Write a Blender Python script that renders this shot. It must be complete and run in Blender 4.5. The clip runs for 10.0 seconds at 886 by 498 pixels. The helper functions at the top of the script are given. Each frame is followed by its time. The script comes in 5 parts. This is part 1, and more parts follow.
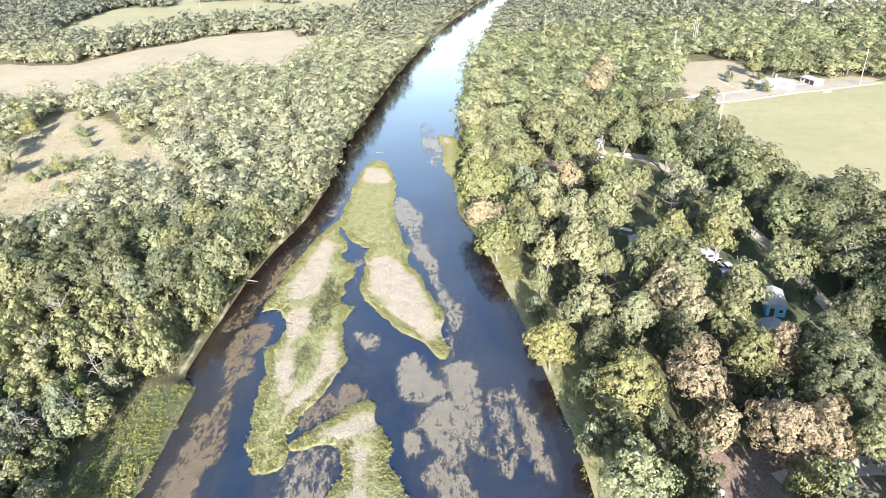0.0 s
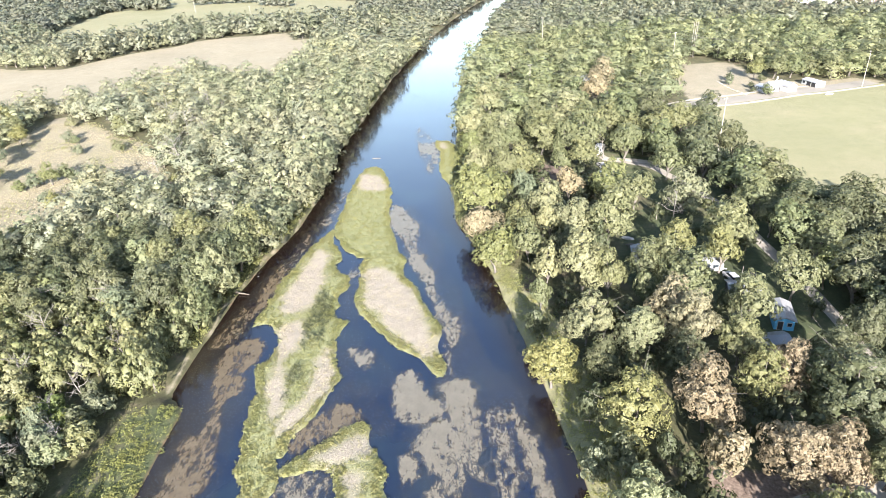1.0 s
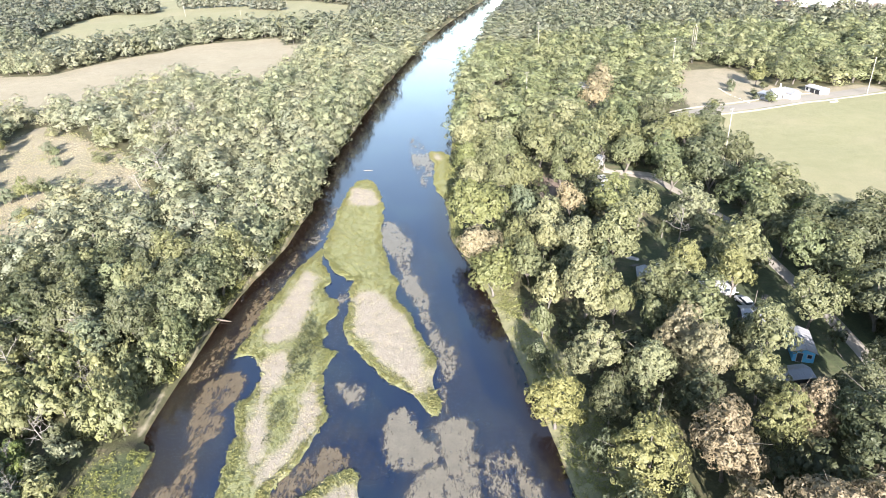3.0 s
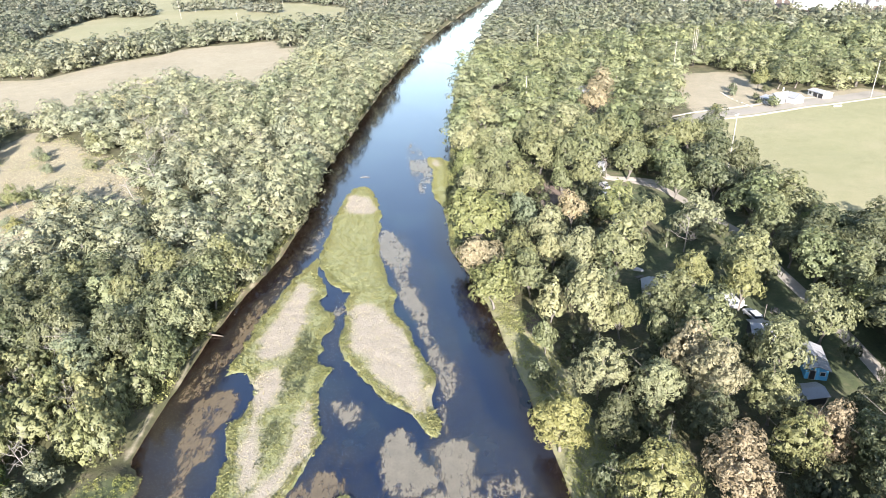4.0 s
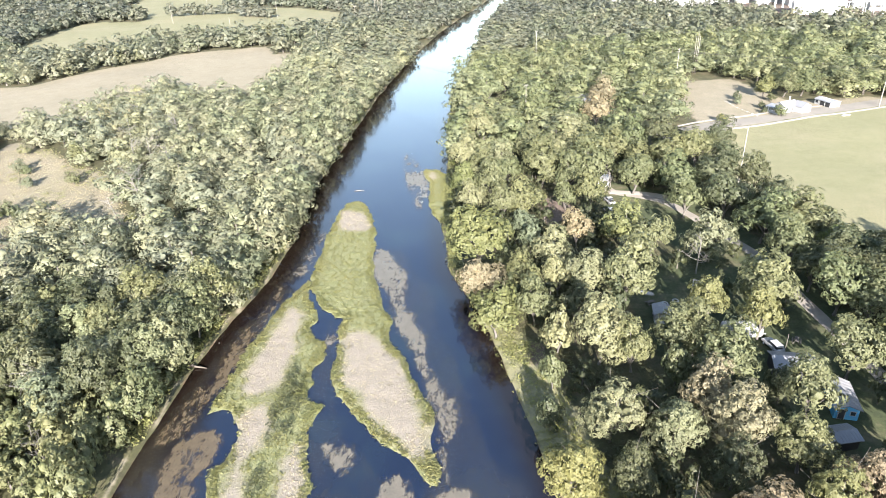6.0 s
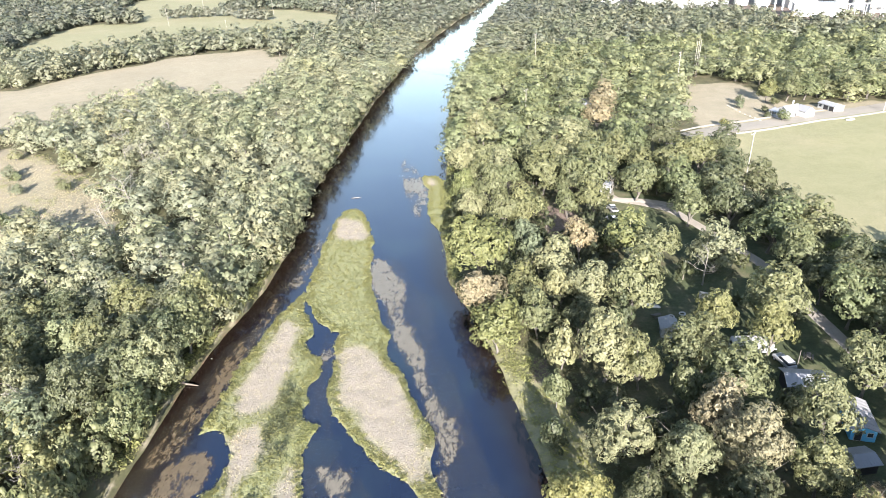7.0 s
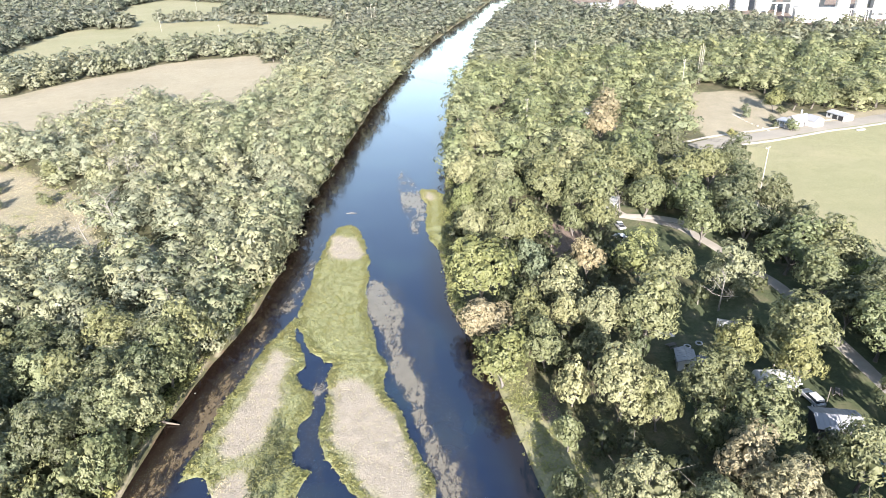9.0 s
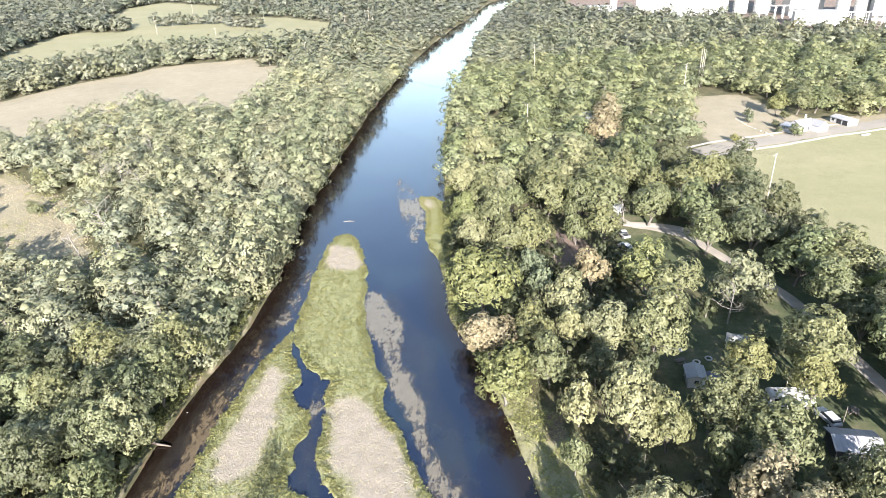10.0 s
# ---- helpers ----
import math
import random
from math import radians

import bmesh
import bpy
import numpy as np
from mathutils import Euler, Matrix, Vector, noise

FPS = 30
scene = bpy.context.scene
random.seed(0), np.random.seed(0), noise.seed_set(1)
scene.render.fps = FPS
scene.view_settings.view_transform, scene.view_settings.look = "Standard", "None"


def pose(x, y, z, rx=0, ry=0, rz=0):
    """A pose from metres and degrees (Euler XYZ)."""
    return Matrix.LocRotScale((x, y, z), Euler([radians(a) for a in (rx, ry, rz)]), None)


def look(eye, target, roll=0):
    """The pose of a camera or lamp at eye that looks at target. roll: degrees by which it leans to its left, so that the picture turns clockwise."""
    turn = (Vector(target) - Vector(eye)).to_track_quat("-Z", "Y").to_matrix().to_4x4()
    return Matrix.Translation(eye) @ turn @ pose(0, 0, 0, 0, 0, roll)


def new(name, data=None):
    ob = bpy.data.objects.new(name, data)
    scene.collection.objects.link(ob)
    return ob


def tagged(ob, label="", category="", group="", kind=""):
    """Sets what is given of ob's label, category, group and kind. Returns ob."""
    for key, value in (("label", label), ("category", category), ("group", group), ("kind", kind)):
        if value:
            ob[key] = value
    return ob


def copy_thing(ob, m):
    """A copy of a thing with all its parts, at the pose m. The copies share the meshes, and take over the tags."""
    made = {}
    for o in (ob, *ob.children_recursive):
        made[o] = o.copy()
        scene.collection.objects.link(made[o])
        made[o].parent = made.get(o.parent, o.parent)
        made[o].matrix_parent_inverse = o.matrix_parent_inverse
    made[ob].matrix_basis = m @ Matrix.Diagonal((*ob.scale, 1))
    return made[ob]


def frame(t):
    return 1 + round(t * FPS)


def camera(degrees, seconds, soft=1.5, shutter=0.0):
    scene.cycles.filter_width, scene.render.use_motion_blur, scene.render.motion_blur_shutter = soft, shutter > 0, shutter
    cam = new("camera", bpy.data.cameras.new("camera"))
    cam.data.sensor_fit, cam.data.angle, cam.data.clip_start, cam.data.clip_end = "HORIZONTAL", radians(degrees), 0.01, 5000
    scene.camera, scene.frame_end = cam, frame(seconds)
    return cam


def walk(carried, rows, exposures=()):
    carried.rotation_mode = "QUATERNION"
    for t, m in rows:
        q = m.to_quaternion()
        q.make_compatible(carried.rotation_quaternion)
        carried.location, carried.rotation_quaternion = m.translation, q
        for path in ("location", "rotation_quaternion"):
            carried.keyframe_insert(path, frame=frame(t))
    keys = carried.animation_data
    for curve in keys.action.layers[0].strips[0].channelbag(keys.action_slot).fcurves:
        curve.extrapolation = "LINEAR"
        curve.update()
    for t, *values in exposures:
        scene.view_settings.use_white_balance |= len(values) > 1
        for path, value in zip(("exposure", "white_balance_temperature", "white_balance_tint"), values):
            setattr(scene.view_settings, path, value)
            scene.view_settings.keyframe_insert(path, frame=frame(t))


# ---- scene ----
EXPOSURE, KELVIN = 2.99, 6650.0
cam = camera(70.0, 10.0, soft=0.9)
PATH = [
    (0, (0.012, -0.554, 76.257), (-0.037, 1.215, 75.325), -2.6),
    (0.5, (0.177, 1.933, 76.247), (0.13, 3.703, 75.316), -2.7),
    (1, (0.287, 4.395, 76.226), (0.244, 6.166, 75.297), -2.8),
    (1.5, (0.39, 6.871, 76.22), (0.35, 8.642, 75.293), -2.8),
    (2, (0.429, 9.337, 76.24), (0.393, 11.109, 75.314), -2.8),
    (2.5, (0.42, 11.783, 76.256), (0.389, 13.556, 75.331), -2.8),
    (4, (0.149, 18.951, 76.229), (0.129, 20.728, 75.31), -2.8),
    (4.5, (0.045, 21.301, 76.221), (0.028, 23.079, 75.304), -2.8),
    (5, (-0.053, 23.72, 76.219), (-0.067, 25.499, 75.304), -2.7),
    (5.5, (-0.188, 26.158, 76.213), (-0.198, 27.937, 75.301), -2.7),
    (7, (-0.611, 33.204, 76.277), (-0.61, 34.987, 75.37), -2.7),
    (7.5, (-0.707, 35.624, 76.307), (-0.703, 37.408, 75.403), -2.7),
    (8, (-0.874, 38.016, 76.3), (-0.868, 39.801, 75.398), -2.6),
    (8.5, (-1.058, 40.438, 76.311), (-1.047, 42.224, 75.411), -2.7),
    (9, (-1.267, 42.752, 76.319), (-1.253, 44.539, 75.421), -2.6),
    (9.5, (-1.544, 44.991, 76.328), (-1.526, 46.779, 75.432), -2.6),
    (10, (-1.775, 47.283, 76.348), (-1.753, 49.073, 75.455), -2.6),
]
walk(cam, [(t, look(eye, target, roll)) for t, eye, target, roll in PATH], exposures=[(0.0, EXPOSURE + 0.05, KELVIN, 14.0), (2.5, EXPOSURE, KELVIN, 14.0), (5.5, EXPOSURE - 0.07, KELVIN, 14.0), (10.0, EXPOSURE - 0.07, KELVIN, 14.0)])

# ---- sky and sun: the sun stands low behind the flight line ----
SUN_UP, SUN_TURN = 21.0, 177.0   # degrees above the horizon; clockwise from +y
sun_way = Vector((math.sin(radians(SUN_TURN)) * math.cos(radians(SUN_UP)), math.cos(radians(SUN_TURN)) * math.cos(radians(SUN_UP)), math.sin(radians(SUN_UP))))
world = bpy.data.worlds.new("sky")
scene.world = world
world.use_nodes = True
wn = world.node_tree.nodes
sky = wn.new("ShaderNodeTexSky")
sky.sky_type, sky.sun_disc = "NISHITA", False
sky.sun_elevation, sky.sun_rotation = radians(SUN_UP), radians(SUN_TURN)
sky.air_density, sky.dust_density, sky.ozone_density = 1.2, 0.6, 1.0
wn["Background"].inputs["Strength"].default_value = 0.086
world.node_tree.links.new(sky.outputs[0], wn["Background"].inputs["Color"])
sun = new("sun", bpy.data.lights.new("sun", "SUN"))
sun.data.energy, sun.data.angle, sun.data.color = 5.0, radians(0.53), (1.0, 0.965, 0.92)
sun.matrix_world = look(sun_way * 300, (0, 0, 0))


# ---- materials ----
def material(name, rough=0.7, metal=0.0, spec=0.4):
    m = bpy.data.materials.new(name)
    m.use_nodes = True
    b = m.node_tree.nodes["Principled BSDF"]
    b.inputs["Roughness"].default_value, b.inputs["Metallic"].default_value = rough, metal
    b.inputs["Specular IOR Level"].default_value = spec
    return m, m.node_tree.nodes, m.node_tree.links, b


def ramp(nodes, links, source, stops):
    r = nodes.new("ShaderNodeValToRGB")
    while len(r.color_ramp.elements) < len(stops):
        r.color_ramp.elements.new(0.5)
    for e, (p, c) in zip(r.color_ramp.elements, stops):
        e.position, e.color = p, (*c, 1)
    links.new(source, r.inputs[0])
    return r.outputs[0]


def noise_out(nodes, links, scale, detail=5.0, rough=0.6, coords=None):
    n = nodes.new("ShaderNodeTexNoise")
    n.inputs["Scale"].default_value, n.inputs["Detail"].default_value, n.inputs["Roughness"].default_value = scale, detail, rough
    if coords is None:
        coords = nodes.new("ShaderNodeNewGeometry").outputs["Position"]
    links.new(coords, n.inputs["Vector"])
    return n.outputs["Fac"]


def mixed(nodes, links, fac, a, b, kind="MIX"):
    n = nodes.new("ShaderNodeMix")
    n.data_type, n.blend_type = "RGBA", kind
    for source, slot in ((fac, n.inputs[0]), (a, n.inputs[6]), (b, n.inputs[7])):
        if isinstance(source, (int, float)):
            slot.default_value = source
        elif isinstance(source, tuple):
            slot.default_value = (*source, 1)
        else:
            links.new(source, slot)
    return n.outputs[2]


def bumped(nodes, links, b, height, strength=0.4, distance=0.05):
    n = nodes.new("ShaderNodeBump")
    n.inputs["Strength"].default_value, n.inputs["Distance"].default_value = strength, distance
    links.new(height, n.inputs["Height"])
    links.new(n.outputs[0], b.inputs["Normal"])


def attribute(nodes, name):
    a = nodes.new("ShaderNodeAttribute")
    a.attribute_name = name
    return a.outputs["Fac"]


def plain(name, colour, rough=0.6, metal=0.0, vary=0.25, scale=3.0):
    """Paint, metal, wood: one colour with grime at two scales."""
    m, n, l, b = material(name, rough, metal)
    coarse, fine = noise_out(n, l, scale * 0.15, 4), noise_out(n, l, scale * 2, 6)
    dark = tuple(c * (1 - vary) for c in colour)
    c = ramp(n, l, coarse, [(0.3, dark), (0.6, colour)])
    l.new(mixed(n, l, 0.35, c, ramp(n, l, fine, [(0.3, dark), (0.7, colour)])), b.inputs["Base Color"])
    bumped(n, l, b, fine, 0.15, 0.02)
    return m


def leaf_material(name, dark, mid, light, tint=False, grain=1.0):
    """Foliage: each leaf spray has its own shade, each tree its own hue; light passes through."""
    m, n, l, b = material(name, 0.55, 0.0, 0.35)
    geo = n.new("ShaderNodeNewGeometry")
    per_leaf = ramp(n, l, geo.outputs["Random Per Island"], [(0.0, dark), (0.45, mid), (1.0, light)])
    if tint:
        per_tree = attribute(n, "tint")
        hue = ramp(n, l, per_tree, [(0.0, (0.74, 0.83, 0.76)), (0.3, (0.92, 0.97, 0.86)), (0.55, (1.06, 1.04, 0.98)), (0.8, (0.88, 0.94, 0.97)), (0.93, (1.14, 1.13, 0.92)), (1.0, (1.22, 1.12, 1.0))])
    else:
        per_tree = n.new("ShaderNodeObjectInfo").outputs["Random"]
        hue = ramp(n, l, per_tree, [(0.0, (0.84, 0.93, 0.88)), (0.5, (1.0, 1.0, 1.0)), (1.0, (1.14, 1.1, 1.0))])
    c = mixed(n, l, 1.0, per_leaf, hue, "MULTIPLY")
    patch = ramp(n, l, noise_out(n, l, 0.55, 3), [(0.3, (0.82, 0.84, 0.84)), (0.7, (1.15, 1.13, 1.1))])
    c = mixed(n, l, 1.0, c, patch, "MULTIPLY")
    grain *= 0.45
    speck = noise_out(n, l, 3.6, 5, 0.8)
    c = mixed(n, l, 1.0, c, ramp(n, l, speck, [(0.36, (1 - 0.56 * grain, 1 - 0.55 * grain, 1 - 0.56 * grain)), (0.5, (1.0, 1.0, 1.0)), (0.64, (1 + 0.5 * grain, 1 + 0.48 * grain, 1 + 0.4 * grain))]), "MULTIPLY")
    l.new(c, b.inputs["Base Color"])
    bumped(n, l, b, noise_out(n, l, 1.3, 6, 0.78), 0.4, 0.3)
    through_leaf = n.new("ShaderNodeBsdfTranslucent")
    l.new(c, through_leaf.inputs["Color"])
    both = n.new("ShaderNodeMixShader")
    both.inputs[0].default_value = 0.46
    l.new(b.outputs[0], both.inputs[1])
    l.new(through_leaf.outputs[0], both.inputs[2])
    l.new(both.outputs[0], n["Material Output"].inputs["Surface"])
    return m


def leaves(name, r, g, b, spread=0.12, tint=False, grain=1.0):
    return leaf_material(name, *[tuple(c * k for c in (r, g, b)) for k in (1 - spread, 1.0, 1 + spread)], tint, grain)


LEAF = {
    "green": leaves("leaf_green", 0.103, 0.110, 0.056), "pale": leaves("leaf_pale", 0.147, 0.151, 0.086),
    "yellow": leaves("leaf_yellow", 0.123, 0.125, 0.053), "brown": leaves("leaf_brown", 0.164, 0.131, 0.085),
    "tan": leaves("leaf_tan", 0.176, 0.152, 0.097), "dark": leaves("leaf_dark", 0.066, 0.073, 0.039),
    "grey": leaves("leaf_grey", 0.117, 0.127, 0.081), "fresh": leaves("leaf_fresh", 0.099, 0.121, 0.037),
}
# lighter than the near leaves: haze over the middle distance is in this colour
WOODS = leaves("leaf_woods", 0.167, 0.170, 0.114, 0.1, True, 0.7)
SUNNY_WOODS = leaves("leaf_broad_woods", 0.136, 0.145, 0.080, 0.1, True, 0.7)
SCRUB = leaves("leaf_scrub", 0.132, 0.136, 0.068, 0.14, True, 0.8)
PLAIN_WOODS = leaves("leaf_plain_woods", 0.118, 0.123, 0.087, 0.1, True, 0.6)
FAR_WOODS = leaves("leaf_far_woods", 0.094, 0.099, 0.078, 0.1, True)
BUSH = leaves("leaf_waterside", 0.138, 0.133, 0.055, 0.1, True, 0.4)
REEDY = leaves("leaf_fresh_reed", 0.139, 0.143, 0.046, 0.12, True)
# leaf colour lowered to hold the shade beneath the crowns
UNDER = leaves("leaf_undergrowth_shaded", 0.045, 0.050, 0.024, 0.15, True)
VERGE = leaves("leaf_bank_grass", 0.158, 0.162, 0.066, 0.1, True, 0.7)
BARK = plain("bark", (0.084, 0.076, 0.066), 0.9, 0, 0.5, 6)
DEADWOOD = plain("dead_wood", (0.115, 0.107, 0.095), 0.85, 0, 0.35, 6)
POLE_DARK = plain("wet_driftwood", (0.075, 0.064, 0.052), 0.85, 0, 0.4, 5)
WHITE = plain("white_paint", (0.252, 0.252, 0.246), 0.5, 0, 0.08, 2)
ROOF_WHITE = plain("white_metal_roof", (0.152, 0.154, 0.160), 0.4, 0.0, 0.2, 1.5)
ROOF_GREY = plain("grey_metal_roof", (0.143, 0.146, 0.153), 0.45, 0.2, 0.25, 1.5)
BLUE = plain("blue_paint", (0.06, 0.27, 0.46), 0.6, 0, 0.3, 2)
NAVY = plain("navy_plastic", (0.02, 0.025, 0.055), 0.5, 0, 0.3, 2)
DARK = plain("dark_opening", (0.02, 0.02, 0.022), 0.6, 0, 0.3, 2)
GLASS_DARK = plain("dark_window_glass", (0.02, 0.025, 0.03), 0.08, 0, 0.2, 2)
POLE = plain("weathered_pole_wood", (0.180, 0.171, 0.150), 0.85, 0, 0.25, 4)
CONCRETE = plain("pale_concrete", (0.304, 0.300, 0.288), 0.8, 0, 0.2, 0.6)
STEEL = plain("galvanised_steel", (0.55, 0.57, 0.60), 0.45, 0.5, 0.25, 1)
RUBBER = plain("black_rubber", (0.02, 0.02, 0.02), 0.85, 0, 0.3, 4)
GRAVEL = plain("pale_gravel", (0.232, 0.210, 0.180), 0.95, 0, 0.35, 1.2)
DIRT = plain("brown_dirt_track", (0.180, 0.162, 0.137), 0.95, 0, 0.35, 1.2)
ROAD_GREY = plain("grey_packed_dirt", (0.14, 0.127, 0.106), 0.95, 0, 0.3, 1.0)
STRAW = leaves("dry_reed", 0.242, 0.212, 0.143, 0.08, True, 0.35)
CAR_GREY = plain("grey_car_paint", (0.35, 0.36, 0.37), 0.25, 0.3, 0.15, 2)


def ground_material():
    m, n, l, b = material("ground_cover", 0.95, 0, 0.2)
    big, mid, fine = noise_out(n, l, 0.025, 4), noise_out(n, l, 0.22, 5), noise_out(n, l, 2.2, 6, 0.7)
    # litter and lawn are coloured darker to hold the shade under the trees
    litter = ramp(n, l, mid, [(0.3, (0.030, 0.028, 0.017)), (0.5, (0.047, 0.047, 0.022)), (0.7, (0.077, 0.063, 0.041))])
    straw = mixed(n, l, 0.5, ramp(n, l, big, [(0.35, (0.133, 0.114, 0.079)), (0.65, (0.166, 0.144, 0.105))]), ramp(n, l, mid, [(0.3, (0.113, 0.103, 0.066)), (0.7, (0.171, 0.151, 0.108))]))
    pasture = mixed(n, l, 0.5, ramp(n, l, big, [(0.3, (0.102, 0.103, 0.057)), (0.5, (0.121, 0.117, 0.068)), (0.7, (0.153, 0.135, 0.087))]), ramp(n, l, mid, [(0.3, (0.102, 0.102, 0.050)), (0.7, (0.143, 0.131, 0.073))]))
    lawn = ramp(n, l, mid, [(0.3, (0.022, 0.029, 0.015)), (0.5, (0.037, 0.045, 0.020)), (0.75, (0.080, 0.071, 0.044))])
    soil = mixed(n, l, 0.5, ramp(n, l, mid, [(0.3, (0.069, 0.048, 0.037)), (0.7, (0.125, 0.096, 0.077))]), ramp(n, l, fine, [(0.35, (0.056, 0.040, 0.031)), (0.65, (0.145, 0.114, 0.092))]))
    mud = ramp(n, l, mid, [(0.3, (0.035, 0.022, 0.014)), (0.7, (0.085, 0.055, 0.035))])
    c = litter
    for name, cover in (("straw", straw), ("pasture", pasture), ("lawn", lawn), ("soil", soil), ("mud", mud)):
        edge = n.new("ShaderNodeMath")
        edge.operation = "ADD"
        l.new(attribute(n, name), edge.inputs[0])
        wobble = n.new("ShaderNodeMapRange")
        wobble.inputs["To Min"].default_value, wobble.inputs["To Max"].default_value = -0.35, 0.35
        l.new(mid, wobble.inputs["Value"])
        l.new(wobble.outputs[0], edge.inputs[1])
        sharp = n.new("ShaderNodeMapRange")
        sharp.inputs["From Min"].default_value, sharp.inputs["From Max"].default_value = 0.38, 0.62
        l.new(edge.outputs[0], sharp.inputs["Value"])
        c = mixed(n, l, sharp.outputs[0], c, cover)
    c = mixed(n, l, 1.0, c, ramp(n, l, fine, [(0.3, (0.75, 0.75, 0.75)), (0.7, (1.2, 1.2, 1.2))]), "MULTIPLY")
    l.new(c, b.inputs["Base Color"])
    bumped(n, l, b, fine, 0.6, 0.15)
    return m


def water_material():
    m, n, l, b = material("river_water", 0.09, 0, 0.5)
    b.inputs["IOR"].default_value = 1.38
    big = noise_out(n, l, 0.05, 4)
    deep = ramp(n, l, big, [(0.3, (0.003, 0.006, 0.017)), (0.5, (0.005, 0.009, 0.02)), (0.7, (0.008, 0.015, 0.024))])
    l.new(mixed(n, l, attribute(n, "shallow"), deep, (0.006, 0.004, 0.003)), b.inputs["Base Color"])
    geo = n.new("ShaderNodeNewGeometry")
    stretch = n.new("ShaderNodeMapping")
    stretch.inputs["Scale"].default_value = (1.0, 0.6, 1.0)
    l.new(geo.outputs["Position"], stretch.inputs[0])
    bumped(n, l, b, noise_out(n, l, 1.6, 3, 0.5, stretch.outputs[0]), 0.22, 0.03)
    return m


def weed_material(name, low, high, rough, most=0.9, soft=0.08):
    """Water weed lying just at the surface, wet and patchy; where it thins out the water shows through."""
    m, n, l, b = material(name, rough, 0, 0.5)
    mid, fine = noise_out(n, l, 0.5, 5, 0.7), noise_out(n, l, 3.0, 5, 0.7)
    c = mixed(n, l, 0.5, ramp(n, l, mid, [(0.3, low), (0.65, high)]), ramp(n, l, fine, [(0.35, low), (0.65, high)]))
    l.new(c, b.inputs["Base Color"])
    bumped(n, l, b, fine, 0.3, 0.03)
    geo = n.new("ShaderNodeNewGeometry")
    streak = n.new("ShaderNodeMapping")
    streak.inputs["Scale"].default_value = (1.0, 0.45, 1.0)
    l.new(geo.outputs["Position"], streak.inputs[0])
    torn = noise_out(n, l, 0.8, 10, 0.82, streak.outputs[0])
    add = n.new("ShaderNodeMath")
    add.operation = "ADD"
    l.new(attribute(n, "cover"), add.inputs[0])
    wild = n.new("ShaderNodeMapRange")
    wild.inputs["From Min"].default_value, wild.inputs["From Max"].default_value = 0.25, 0.75
    l.new(torn, wild.inputs["Value"])
    l.new(wild.outputs[0], add.inputs[1])
    part_seen = n.new("ShaderNodeMapRange")
    part_seen.inputs["From Min"].default_value, part_seen.inputs["From Max"].default_value = 0.99 - soft, 1.0 + soft
    part_seen.inputs["To Max"].default_value = most
    l.new(add.outputs[0], part_seen.inputs["Value"])
    l.new(part_seen.outputs[0], b.inputs["Alpha"])
    return m


GROUND, WATER = ground_material(), water_material()
WEED = weed_material("pale_water_weed", (0.054, 0.048, 0.035), (0.109, 0.095, 0.072), 0.45)
WEED_BROWN = weed_material("brown_water_weed", (0.037, 0.026, 0.014), (0.087, 0.067, 0.040), 0.45)
WEED_SUNK = weed_material("sunken_water_weed", (0.035, 0.036, 0.028), (0.075, 0.07, 0.052), 0.3, 0.17, 0.3)


def island_material():
    """Matted plants: green-yellow carpet, with dry reed where the core attribute says so."""
    m, n, l, b = material("island_mat", 0.9, 0, 0.3)
    mid, fine = noise_out(n, l, 0.45, 5, 0.7), noise_out(n, l, 2.6, 6, 0.75)
    green = mixed(n, l, 0.5, ramp(n, l, mid, [(0.3, (0.088, 0.102, 0.041)), (0.7, (0.146, 0.143, 0.071))]), ramp(n, l, fine, [(0.35, (0.068, 0.078, 0.031)), (0.65, (0.156, 0.153, 0.078))]))
    straw = mixed(n, l, 0.5, ramp(n, l, mid, [(0.3, (0.125, 0.109, 0.085)), (0.7, (0.188, 0.166, 0.134))]), ramp(n, l, fine, [(0.35, (0.107, 0.091, 0.069)), (0.65, (0.194, 0.172, 0.141))]))
    l.new(mixed(n, l, attribute(n, "core"), green, straw), b.inputs["Base Color"])
    bumped(n, l, b, fine, 0.8, 0.25)
    return m


SILT = island_material()


# ---- mesh helpers ----
def mesh_of(name, verts, faces, mat, smooth=False, tint=None, normals=None):
    """A mesh from numpy rows of verts and faces of one size."""
    me = bpy.data.meshes.new(name)
    verts, faces = np.asarray(verts, np.float32), np.asarray(faces, np.int32)
    size = faces.shape[1]
    me.vertices.add(len(verts))
    me.vertices.foreach_set("co", verts.ravel())
    me.loops.add(faces.size)
    me.loops.foreach_set("vertex_index", faces.ravel())
    me.polygons.add(len(faces))
    me.polygons.foreach_set("loop_start", np.arange(0, faces.size, size, dtype=np.int32))
    me.polygons.foreach_set("use_smooth", np.full(len(faces), smooth))
    if tint is not None:
        me.attributes.new("tint", "FLOAT", "POINT").data.foreach_set("value", np.asarray(tint, np.float32))
    me.update(calc_edges=True)
    if normals is not None:
        me.attributes.new("custom_normal", "FLOAT_VECTOR", "POINT").data.foreach_set("vector", np.asarray(normals, np.float32).ravel())
    me.materials.append(mat)
    return me


def part(name, bm, mat, parent, label=""):
    me = bpy.data.meshes.new(name)
    bmesh.ops.recalc_face_normals(bm, faces=bm.faces)
    bm.to_mesh(me)
    bm.free()
    me.materials.append(mat)
    ob = new(name, me)
    ob.parent = parent
    return tagged(ob, label)


